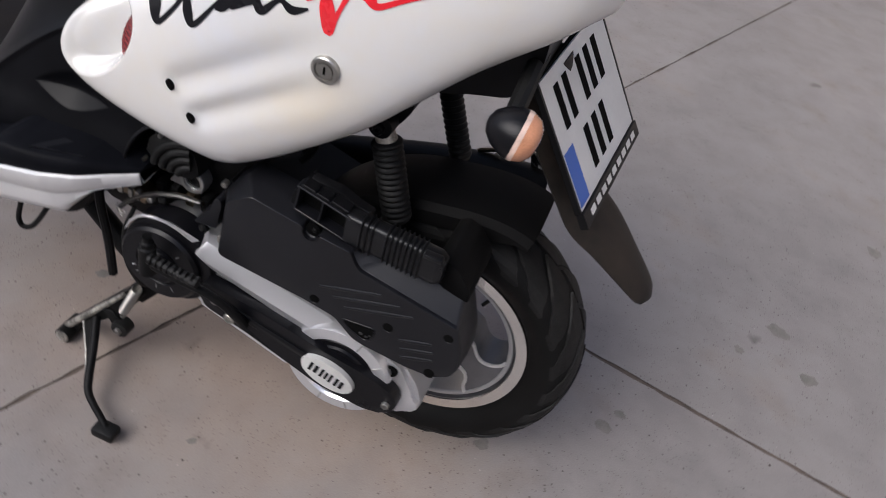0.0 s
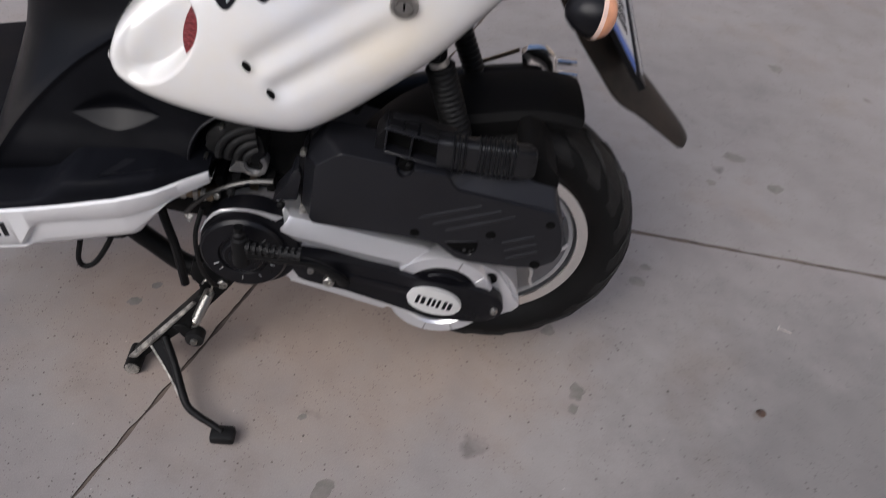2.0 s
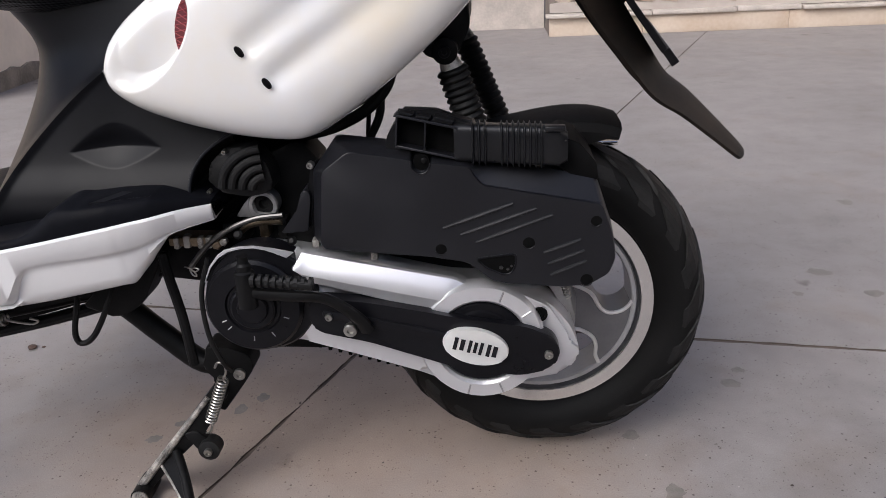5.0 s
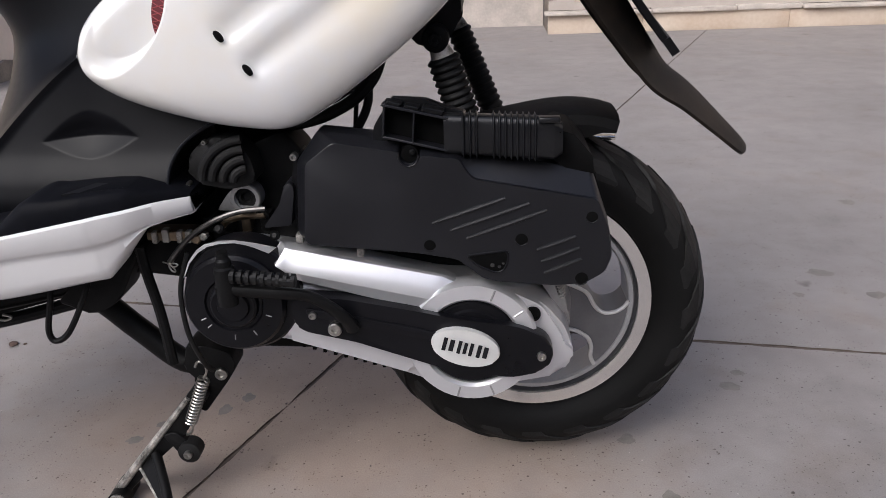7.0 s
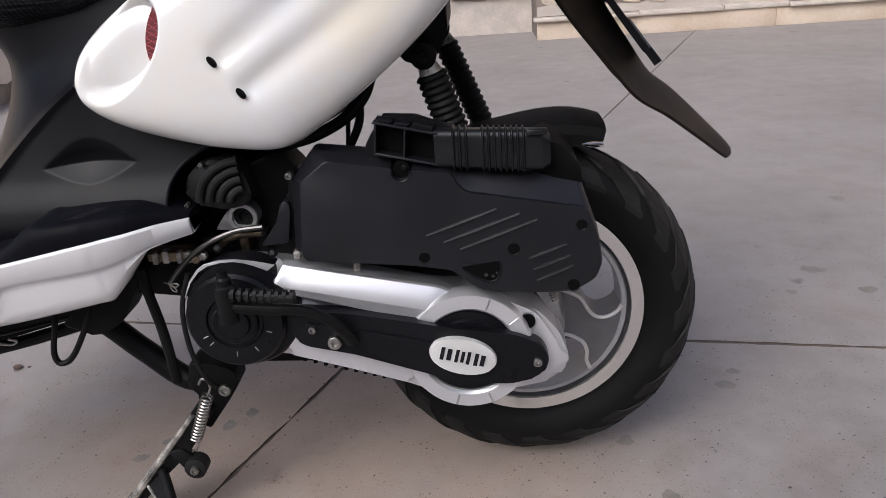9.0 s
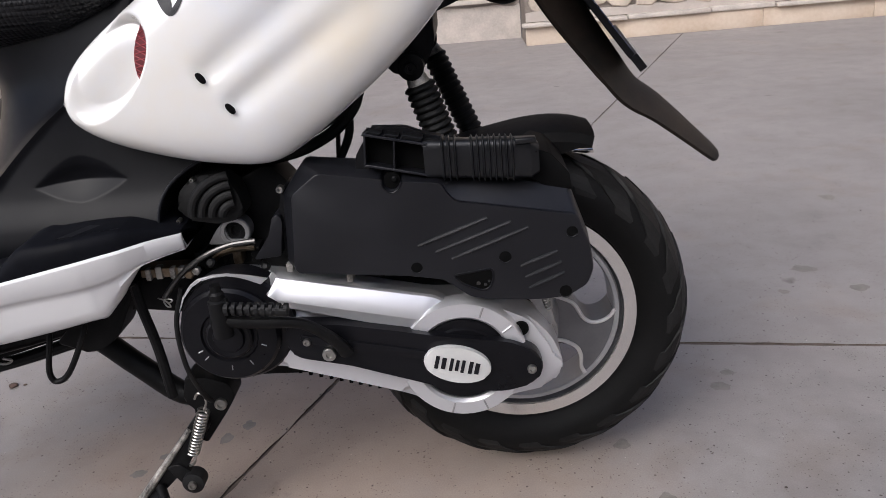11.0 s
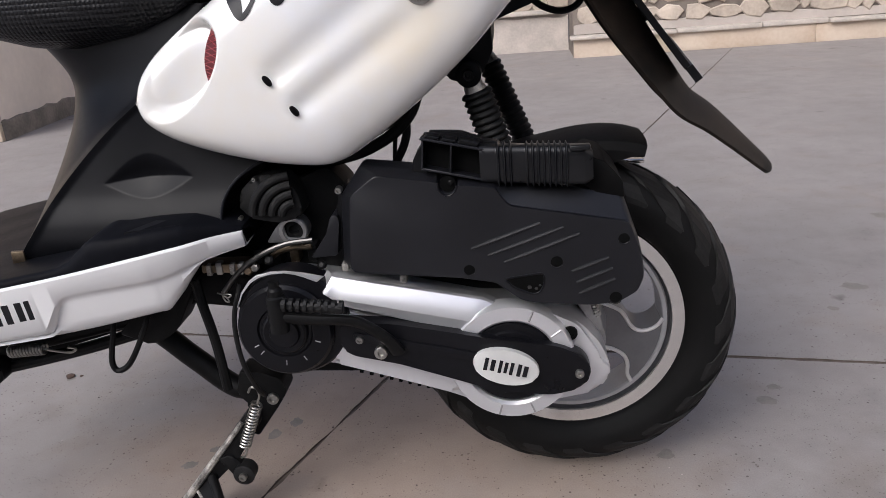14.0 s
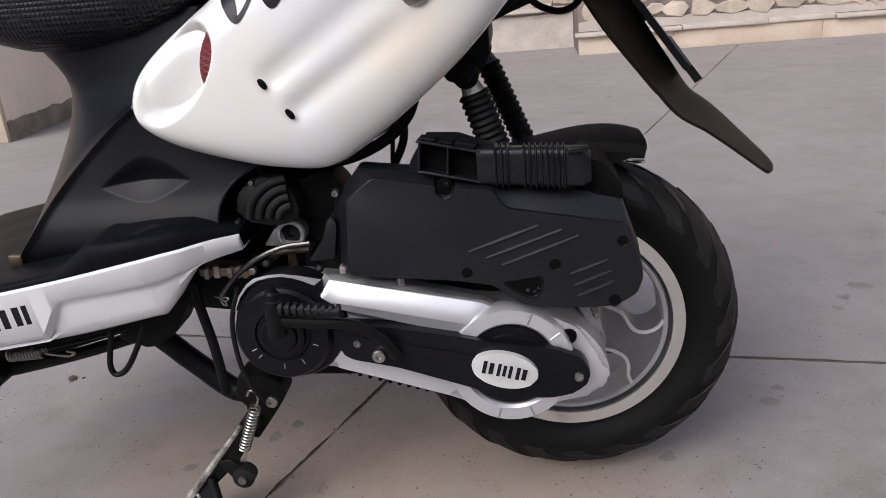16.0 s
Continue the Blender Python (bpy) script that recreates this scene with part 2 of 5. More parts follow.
RENDER = material("painted_render", (0.80, 0.73, 0.65), 0.75, vary=0.12, scale=3.0, bump=0.4, bump_scale=60)
GREY_WALL = material("dark_render", (0.15, 0.14, 0.13), 0.85, vary=0.3, scale=2.0, bump=0.5, bump_scale=60)
DADO = material("dirty_cement", (0.24, 0.215, 0.185), 0.9, vary=0.5, scale=7, bump=0.8, bump_scale=60)
STONE = material("rubble_stone", (0.45, 0.385, 0.315), 0.85, vary=0.35, scale=6, bump=0.8, bump_scale=40)
MORTAR = material("mortar", (0.20, 0.17, 0.145), 0.9, vary=0.3, scale=12, bump=0.8, bump_scale=60)

WHITE.node_tree.nodes["Principled BSDF"].inputs["Coat Roughness"].default_value = 0.13
# the white paint has yellowed in one soft patch below the seat lock
nt = WHITE.node_tree
tcw, spotw, ballw, rampw, mixw = (nt.nodes.new(k) for k in ("ShaderNodeTexCoord", "ShaderNodeMapping", "ShaderNodeTexGradient", "ShaderNodeValToRGB", "ShaderNodeMixRGB"))
spotw.vector_type, ballw.gradient_type, mixw.blend_type = "TEXTURE", "SPHERICAL", "MULTIPLY"
spotw.inputs["Location"].default_value, spotw.inputs["Rotation"].default_value, spotw.inputs["Scale"].default_value = (-0.185, -0.2, 0.690), (0, radians(-35), 0), (0.105, 0.3, 0.048)
rampw.color_ramp.elements[0].color, rampw.color_ramp.elements[1].color = (1, 1, 1, 1), (1.0, 0.945, 0.84, 1)
rampw.color_ramp.elements[0].position, rampw.color_ramp.elements[1].position = 0.1, 0.75
nt.links.new(tcw.outputs["Object"], spotw.inputs["Vector"])
nt.links.new(spotw.outputs[0], ballw.inputs[0])
nt.links.new(ballw.outputs["Fac"], rampw.inputs[0])
old = nt.nodes["Principled BSDF"].inputs["Base Color"].links[0].from_socket
mixw.inputs[0].default_value = 1.0
nt.links.new(old, mixw.inputs[1])
nt.links.new(rampw.outputs[0], mixw.inputs[2])
nt.links.new(mixw.outputs[0], nt.nodes["Principled BSDF"].inputs["Base Color"])

# the perforated vinyl of the seat gets a relief of small raised dots
nt = SEAT.node_tree
vd = nt.nodes.new("ShaderNodeTexVoronoi")
vd.inputs["Scale"].default_value, vd.inputs["Randomness"].default_value = 165, 0.0
tcs = nt.nodes.new("ShaderNodeTexCoord")
nt.links.new(tcs.outputs["Object"], vd.inputs["Vector"])
bs = nt.nodes.new("ShaderNodeBump")
bs.invert = True
bs.inputs["Strength"].default_value, bs.inputs["Distance"].default_value = 0.9, 0.003
nt.links.new(vd.outputs["Distance"], bs.inputs["Height"])
nt.links.new(bs.outputs[0], nt.nodes["Principled BSDF"].inputs["Normal"])

# ---- building helpers ----


def part(name, bm, mat, parent=None, label="", smooth=True, angle=35):
    """Link a bmesh as one mesh object under a thing or part."""
    bmesh.ops.recalc_face_normals(bm, faces=bm.faces)
    me = bpy.data.meshes.new(name)
    if smooth:
        for f in bm.faces:
            f.smooth = True
        for e in bm.edges:
            if len(e.link_faces) == 2 and e.calc_face_angle(0) > radians(angle):
                e.smooth = False
    bm.to_mesh(me)
    bm.free()
    me.materials.append(mat)
    ob = new(name, me)
    if parent:
        ob.parent = parent
    if label:
        ob["label"] = label
    return ob


def rounded(pts, r, seg=4):
    """A polygon with its corners rounded."""
    out, n = [], len(pts)
    for i in range(n):
        p, a, b = Vector(pts[i]), Vector(pts[i - 1]), Vector(pts[(i + 1) % n])
        da, db = (a - p), (b - p)
        k = min(r, da.length * 0.45, db.length * 0.45)
        s, e = p + da.normalized() * k, p + db.normalized() * k
        for j in range(seg + 1):
            t = j / seg
            out.append(tuple(s * (1 - t) ** 2 + p * 2 * t * (1 - t) + e * t * t))
    return out


def prism(pts, y0, y1, bevel=0.004, seg=2, bm=None, back=True):
    """A polygon of (x, z) drawn out from y0 (the side that is seen) to y1, with a bevelled rim."""
    bm = bm or bmesh.new()
    front = [bm.verts.new((x, y0, z)) for x, z in pts]
    rear = [bm.verts.new((x, y1, z)) for x, z in pts]
    f = bm.faces.new(front)
    if back:
        bm.faces.new(rear[::-1])
    n = len(pts)
    for i in range(n):
        bm.faces.new((front[i], rear[i], rear[(i + 1) % n], front[(i + 1) % n]))
    if bevel:
        bmesh.ops.bevel(bm, geom=list(f.edges), offset=bevel, segments=seg, affect="EDGES", profile=0.5, clamp_overlap=True)
    return bm


def spline(pts, n=8, closed=False):
    """Catmull-Rom points through pts."""
    P = [Vector(p) for p in pts]
    m = len(P)
    out = []
    for i in range(m if closed else m - 1):
        p0 = P[(i - 1) % m] if closed or i > 0 else P[0] * 2 - P[1]
        p1, p2 = P[i], P[(i + 1) % m]
        p3 = P[(i + 2) % m] if closed or i + 2 < m else P[-1] * 2 - P[-2]
        for j in range(n):
            t = j / n
            out.append(0.5 * (2 * p1 + (p2 - p0) * t + (2 * p0 - 5 * p1 + 4 * p2 - p3) * t * t + (3 * p1 - p0 - 3 * p2 + p3) * t ** 3))
    if not closed:
        out.append(P[-1])
    return out


def tube(pts, r, sides=10, n=6, bm=None, closed=False, flat=1.0):
    """A round bar along a smooth line; r may be a list with one radius a point."""
    bm = bm or bmesh.new()
    P = spline(pts, n, closed) if n > 1 else [Vector(p) for p in pts]
    m = len(P)
    up, rings = None, []
    for i, p in enumerate(P):
        d = (P[(i + 1) % m] - P[i - 1]) if closed else (P[min(i + 1, m - 1)] - P[max(i - 1, 0)])
        d.normalize()
        if up is None:
            up = d.orthogonal().normalized()
        up = (up - d * up.dot(d)).normalized()
        side = d.cross(up)
        rad = r if not isinstance(r, (list, tuple)) else r[0] + 0.0
        if isinstance(r, (list, tuple)):
            q = i / max(1, m - 1) * (len(r) - 1)
            k = min(int(q), len(r) - 2)
            rad = r[k] + (r[k + 1] - r[k]) * (q - k)
        rings.append([bm.verts.new(p + (up * math.cos(a) * flat + side * math.sin(a)) * rad) for a in (2 * math.pi * k / sides for k in range(sides))])
    bridge(bm, rings, closed)
    return bm


def bridge(bm, rings, closed=False, cap=True):
    m, s = len(rings), len(rings[0])
    for i in range(m if closed else m - 1):
        a, b = rings[i], rings[(i + 1) % m]
        for k in range(s):
            bm.faces.new((a[k], a[(k + 1) % s], b[(k + 1) % s], b[k]))
    if cap and not closed:
        bm.faces.new(rings[0][::-1])
        bm.faces.new(rings[-1])


def lathe(profile, base, axis=(0, 1, 0), n=40, bm=None, closed=False, cap=True):
    """A turned body: profile of (distance along axis, radius) from base."""
    bm = bm or bmesh.new()
    d = Vector(axis).normalized()
    u = d.orthogonal().normalized()
    w = d.cross(u)
    b = Vector(base)
    rings = [[bm.verts.new(b + d * a + (u * math.cos(t) + w * math.sin(t)) * max(r, 1e-5)) for t in (2 * math.pi * k / n for k in range(n))] for a, r in profile]
    bridge(bm, rings, closed, cap)
    return bm


def box(lo, hi, bevel=0.003, bm=None, seg=2):
    bm = bm or bmesh.new()
    made = bmesh.ops.create_cube(bm, size=1.0)["verts"]
    for v in made:
        v.co = Vector([lo[i] + (v.co[i] + 0.5) * (hi[i] - lo[i]) for i in range(3)])
    if bevel:
        edges = list({e for v in made for e in v.link_edges})
        bmesh.ops.bevel(bm, geom=edges, offset=bevel, segments=seg, affect="EDGES", profile=0.5, clamp_overlap=True)
    return bm


def bolt(name, x, y, z, r, mat, parent, label=""):
    """A cap screw whose head looks along -y, with a socket in it."""
    bm = lathe([(0.004, r), (-0.004, r), (-0.0055, r * 0.86), (-0.0055, r * 0.48), (-0.002, r * 0.42)], (x, y, z), n=16)
    return part(name, bm, mat, parent, label)


def coil(a, b, r, wire, turns, bm=None, per=10):
    """A helical spring from a to b."""
    a, b = Vector(a), Vector(b)
    d = (b - a)
    u = d.normalized().orthogonal().normalized()
    w = d.normalized().cross(u)
    pts = [a + d * (i / (turns * per)) + (u * math.cos(2 * math.pi * i / per) + w * math.sin(2 * math.pi * i / per)) * r for i in range(turns * per + 1)]
    return tube(pts, wire, 6, 1, bm)


def empty(name, x, y, z):
    ob = new(name)
    ob.location = (x, y, z)
    ob.empty_display_size = 0.1
    return ob


def lerp_table(t, table):
    """Smooth value from rows of (t, values)."""
    for (a, *va), (b, *vb) in zip(table, table[1:]):
        if t <= b:
            k = (t - a) / (b - a)
            return [p + (q - p) * k for p, q in zip(va, vb)]
    return list(table[-1][1:])


# ---- ground ----
LONG = Vector((0.369, 0.929))     # way of the long joint
CROSS = Vector((0.986, -0.165))   # way of the cross joints


def crossing(along, across):
    """Where the long joint shifted by along (to the right) meets the cross joint shifted by across (ahead)."""
    p, q = Vector((-0.459 + along, 0.0)), Vector((0.0, 0.371 + across))
    k = ((q - p).x * CROSS.y - (q - p).y * CROSS.x) / (LONG.x * CROSS.y - LONG.y * CROSS.x)
    return p + LONG * k


ground = tagged(new("ground"), "pale grey concrete yard floor with dark saw-cut joints", "ground", kind="structure")
bm = bmesh.new()
bm.faces.new([bm.verts.new((x, y, -0.0028)) for x, y in ((-70, -70), (70, -70), (70, 70), (-70, 70))])
me = bpy.data.meshes.new("ground")
bm.to_mesh(me)
bm.free()
me.materials.append(FILLER)
bpy.data.objects.remove(ground)
ground = tagged(new("ground", me), "pale grey concrete yard floor with dark saw-cut joints", "ground", kind="structure")


def slab(a0, a1, c0, c1):
    gap, wide = 0.0032, 0.0042
    corners = [crossing(a0 + gap, c0 + wide), crossing(a1 - gap, c0 + wide), crossing(a1 - gap, c1 - wide), crossing(a0 + gap, c1 - wide)]
    pts = []
    for i in range(4):
        a, b = corners[i], corners[(i + 1) % 4]
        n = 260
        for k in range(n):
            p = a.lerp(b, k / n)
            side = Vector(((b - a).y, -(b - a).x)).normalized()
            if k:
                p += side * (noise.noise(Vector((p.x * 14, p.y * 14, 3))) * 0.0034 + noise.noise(Vector((p.x * 60, p.y * 60, 5))) * 0.0032)
            pts.append(p)
    bm = bmesh.new()
    top = [bm.verts.new((p.x, p.y, 0)) for p in pts]
    low = [bm.verts.new((p.x, p.y, -0.0027)) for p in pts]
    bm.faces.new(top)
    for i in range(len(pts)):
        j = (i + 1) % len(pts)
        bm.faces.new((top[i], low[i], low[j], top[j]))
    for f in bm.faces:
        f.material_index = 0 if len(f.verts) > 4 else 1
    ob = part("concrete_slab", bm, CONCRETE, ground, smooth=False)
    ob.data.materials.append(FILLER)
    return ob


for a0, a1 in ((-13, -6.5), (-6.5, 0), (0, 6.5), (6.5, 13)):
    for c0, c1 in ((-11.5, -4.6), (-4.6, 0), (0, 7.2)):
        slab(a0, a1, c0, c1)


def blot(x, y, r, squash=0.7, turn=0.0):
    """A flat, ragged oil spot soaked into the concrete."""
    bm = bmesh.new()
    n = 28
    ring = []
    for k in range(n):
        a = 2 * math.pi * k / n
        q = r * (1 + 0.45 * noise.noise(Vector((math.cos(a) * 1.3 + x * 7, math.sin(a) * 1.3 + y * 7, 0))) + 0.2 * noise.noise(Vector((math.cos(a) * 4 + x * 9, math.sin(a) * 4, 2))))
        u, v = q * math.cos(a), q * math.sin(a) * squash
        ring.append(bm.verts.new((x + u * math.cos(turn) - v * math.sin(turn), y + u * math.sin(turn) + v * math.cos(turn), 0.0006)))
    bm.faces.new(ring)
    return part("oil_stain", bm, STAIN, ground, "dark oil spot soaked into the concrete", smooth=False)


for x, y, r in ((0.335, 0.155, 0.018), (0.136, 0.0, 0.015), (0.176, -0.145, 0.019), (0.166, -0.182, 0.011), (-0.492, 0.126, 0.014), (-0.522, 0.088, 0.015), (0.50, -0.17, 0.012),
                (-0.645, 0.0, 0.013), (-0.615, 0.045, 0.010), (-1.017, 0.318, 0.010), (0.359, 0.200, 0.012), (0.73, 0.51, 0.020), (0.656, 0.63, 0.026), (0.572, 0.517, 0.012), (-0.30, -0.235, 0.008), (-0.25, -0.37, 0.022), (0.9, 1.1, 0.024)):
    blot(x, y, r, 0.75, x * 9)

bm = bmesh.new()
rng = random.Random(4)
for i in range(650):
    x, y, s = rng.uniform(-1.5, 1.3), -0.7 + 2.6 * rng.random() ** 1.4, rng.uniform(0.0004, 0.0011) * (2.2 if rng.random() < 0.08 else 1)
    made = bmesh.ops.create_icosphere(bm, subdivisions=1, radius=s, matrix=Matrix.Translation((x, y, s * 0.4)))["verts"]
    for v in made:
        v.co += Vector((rng.uniform(-1, 1), rng.uniform(-1, 1), rng.uniform(-1, 0.2))) * s * 0.5
for i in range(420):
    k = rng.uniform(-1.6, 2.4)
    p = (Vector((-0.459, 0.0)) + LONG * k if i % 2 else Vector((0.0, 0.371)) + CROSS * k) + Vector((rng.gauss(0, 0.007), rng.gauss(0, 0.006)))
    s = rng.uniform(0.0006, 0.0018)
    made = bmesh.ops.create_icosphere(bm, subdivisions=1, radius=s, matrix=Matrix.Translation((p.x, p.y, s * 0.3)))["verts"]
    for v in made:
        v.co += Vector((rng.uniform(-1, 1), rng.uniform(-1, 1), rng.uniform(-1, 0.2))) * s * 0.5
tagged(part("grit", bm, GRIT), "scattered dark grit and dust on the concrete", "grit", kind="stuff")

splinter = part("splinter", box((0.600, 0.0432, 0.0002), (0.627, 0.0450, 0.002), 0.0005), CAP)
splinter.matrix_world = Matrix.Translation((0.613, 0.044, 0)) @ Matrix.Rotation(-0.45, 4, "Z") @ Matrix.Translation((-0.613, -0.044, 0))
part("cross_piece", box((0.600, 0.038, 0.0002), (0.602, 0.050, 0.0024), 0.0005), CAP, splinter)
tagged(splinter, "small white plastic splinter lying on the concrete", "litter")


def crumpled_leaf(x, y, r):
    bm = bmesh.new()
    bmesh.ops.create_icosphere(bm, subdivisions=3, radius=r)
    for v in bm.verts:
        v.co *= 1 + 0.45 * noise.noise(v.co * 90 + Vector((x * 9, y * 9, 0)))
        v.co.z = max(0.0, v.co.z * 0.4 + r * 0.2)
        v.co += Vector((x, y, 0.0006))
    return tagged(part("dry_leaf", bm, LEAF), "small crumpled dark brown leaf on the concrete", "leaf")


crumpled_leaf(0.508, -0.164, 0.0085)
crumpled_leaf(-1.022, 0.325, 0.0090)
crumpled_leaf(-0.999, 0.328, 0.0035)

# ---- walls behind ----


def wall(name, lo, hi, mat, label):
    return tagged(part(name, box(lo, hi, 0.004), mat, None), label, "wall", kind="structure")


wall_north = wall("wall_north", (0.33, 4.66, 0.0), (9.5, 5.1, 3.2), MORTAR, "rubble stone wall above a cream marble skirting")
wall_recess = wall("wall_recess", (-9.0, 5.104, 0.0), (0.326, 5.5, 3.2), PLASTER, "weathered beige plaster wall with chipped base")
wall_west = wall("wall_west", (-9.0, 2.96, 0.0), (-2.74, 5.1, 3.2), RENDER, "painted beige wall with a dirty cement base")


def band(name, x0, x1, y0, y1, z0, z1, mat, parent, label, seed):
    """A strip of wall covering with a ragged upper edge."""
    bm = bmesh.new()
    n = 60
    rows = []
    for k in range(n + 1):
        x, y = x0 + (x1 - x0) * k / n, y0 + (y1 - y0) * k / n
        top = z1 + 0.02 * noise.noise(Vector((k * 0.35, seed, 0))) + 0.008 * noise.noise(Vector((k * 1.7, seed, 4)))
        side = Vector((y1 - y0, -(x1 - x0), 0)).normalized() * 0.012
        rows.append([bm.verts.new((x, y, z0)), bm.verts.new(Vector((x, y, z0)) + side), bm.verts.new(Vector((x, y, top)) + side * 0.9), bm.verts.new((x, y, top + 0.004))])
    bridge(bm, rows)
    return part(name, bm, mat, parent, label, smooth=False)


band("plaster_base", -2.7, 0.326, 5.1035, 5.1035, 0, 0.24, CAP, wall_recess, "pale crumbling plaster base strip", 2)
for i in range(5):
    part("ledge_stone", box((-2.4 + 0.54 * i, 5.05 + 0.01 * (i % 2), 0.262), (-1.88 + 0.54 * i, 5.102, 0.29 + 0.004 * (i % 3)), 0.005), CAP, wall_recess)
band("cement_base", -2.7395, -2.7395, 2.95, 5.1, 0, 0.10, DADO, wall_west, "dirty crumbling cement base strip", 7)
part("marble_facing", box((-6.0, 2.925, 0.001), (-2.735, 2.959, 2.4), 0.003), MARBLE, wall_west, "cream marble facing slab")

# marble skirting stones of the stone wall, with a capping strip above them
x, i = 0.33, 0
while x < 4.9:
    w = (0.62, 0.95, 0.72, 1.05, 0.8)[i % 5]
    part("marble_skirting", box((x + 0.001, 4.615, 0.0), (x + w - 0.001, 4.658, 0.118 + 0.002 * (i % 2)), 0.003), MARBLE, wall_north)
    x, i = x + w, i + 1
x, i = 0.30, 0
while x < 4.9:
    w = (0.7, 0.55, 0.42, 0.8, 0.36)[i % 5]
    o = 0.012 * ((i * 7) % 3 - 1)
    part("capping_stone", box((x + 0.006, 4.585 + o, 0.121), (x + w, 4.658, 0.146 + 0.004 * (i % 3)), 0.006), CAP, wall_north)
    x, i = x + w, i + 1


def rubble(x, z, w, h, seed, face=4.655, owner=None):
    """One broken stone of the wall, an uneven many-sided block."""
    r = random.Random(seed)
    n = r.choice((5, 6, 7, 8))
    pts = []
    for k in range(n):
        a = 2 * math.pi * (k + r.uniform(-0.25, 0.25)) / n
        pts.append((x + 0.60 * w * math.cos(a) * r.uniform(0.78, 1.10), z + 0.60 * h * math.sin(a) * r.uniform(0.78, 1.10)))
    d = r.uniform(0.004, 0.022)
    bm = prism(pts, face - d, face + 0.045, 0.006, 1)
    for v in bm.verts:
        v.co.y += 0.012 * noise.noise(v.co * 9)
    return part("rubble_stone", bm, STONE, owner or wall_north, smooth=False)


band("mortar_ledge", 0.335, 5.0, 4.6575, 4.6575, 0.150, 0.205, PLASTER, wall_north, "smeared pale mortar ledge", 13)
rr = random.Random(11)
z, row = 0.255, 0
while z < 0.85:
    x = 0.36 + 0.1 * (row % 2)
    while x < 4.6:
        w, h = rr.uniform(0.06, 0.24), rr.uniform(0.07, 0.13)
        rubble(x + w / 2, z + rr.uniform(-0.015, 0.015), w, h, rr.randint(0, 99999))
        x += w * 0.97
    z, row = z + 0.105, row + 1

z, row = 0.345, 0
while z < 0.75:
    x = -1.3 + 0.1 * (row % 2)
    while x < 0.2:
        w, h = rr.uniform(0.10, 0.26), rr.uniform(0.08, 0.13)
        rubble(x + w / 2, z + rr.uniform(-0.015, 0.015), w, h, rr.randint(0, 99999), 5.10, wall_recess)
        x += w * 0.97
    z, row = z + 0.105, row + 1

# the yard is closed by plain unseen walls, added beside and behind
# unseen wall kept dark so that glossy black parts reflect less
wall("unseen_wall_south", (-9.0, -7.4, 0.0), (9.5, -7.0, 3.5), GREY_WALL, "plain dark grey wall added unseen across the yard to dim reflections")
# unseen wall made tall to block sky light from the right
wall("unseen_wall_east", (5.1, -7.0, 0.0), (5.5, 4.58, 5.5), RENDER, "plain beige painted wall added unseen beside the yard to block sky light")


def smoothstep(a, b, x):
    t = max(0.0, min(1.0, (x - a) / (b - a)))
    return t * t * (3 - 2 * t)


def catmull(t, table):
    """Catmull-Rom value of rows (t, values)."""
    i = 0
    while i < len(table) - 2 and t > table[i + 1][0]:
        i += 1
    p1, p2 = np.array(table[i][1:]), np.array(table[i + 1][1:])
    h = table[i + 1][0] - table[i][0]
    m1 = (p2 - np.array(table[i - 1][1:])) / (table[i + 1][0] - table[i - 1][0]) if i > 0 else (p2 - p1) / h
    m2 = (np.array(table[i + 2][1:]) - p1) / (table[i + 2][0] - table[i][0]) if i + 2 < len(table) else (p2 - p1) / h
    k = (t - table[i][0]) / h
    return (2 * k**3 - 3 * k**2 + 1) * p1 + (k**3 - 2 * k**2 + k) * h * m1 + (-2 * k**3 + 3 * k**2) * p2 + (k**3 - k**2) * h * m2


# ---- the scooter ----
scooter = tagged(empty("scooter", -0.3, 0, 0), "white and black motor scooter parked on its stand", "scooter")
scooter.location = (0, 0, 0)

# rear wheel: tyre, tread blocks, rim with lip, spokes and hub
HUB = Vector((-0.010, 0.0, 0.256))
wheel = part("rear_wheel", lathe([(-0.075, 0.03), (-0.07, 0.042), (-0.03, 0.05), (0.03, 0.05), (0.07, 0.042), (0.075, 0.03)], HUB, n=32), CAST, scooter, "three-spoke alloy rear wheel")
tyre_profile = [(-0.036, 0.160), (-0.046, 0.166), (-0.057, 0.186), (-0.0605, 0.200), (-0.058, 0.212), (-0.050, 0.222), (-0.036, 0.2305), (-0.018, 0.2355), (0, 0.237)]
tyre_profile += [(-a, r) for a, r in tyre_profile[-2::-1]] + [(0.03, 0.158), (-0.03, 0.158)]
tyre = part("tyre", lathe(tyre_profile, HUB, n=96, closed=True), SIDEWALL, scooter, "black tyre with chunky worn tread")


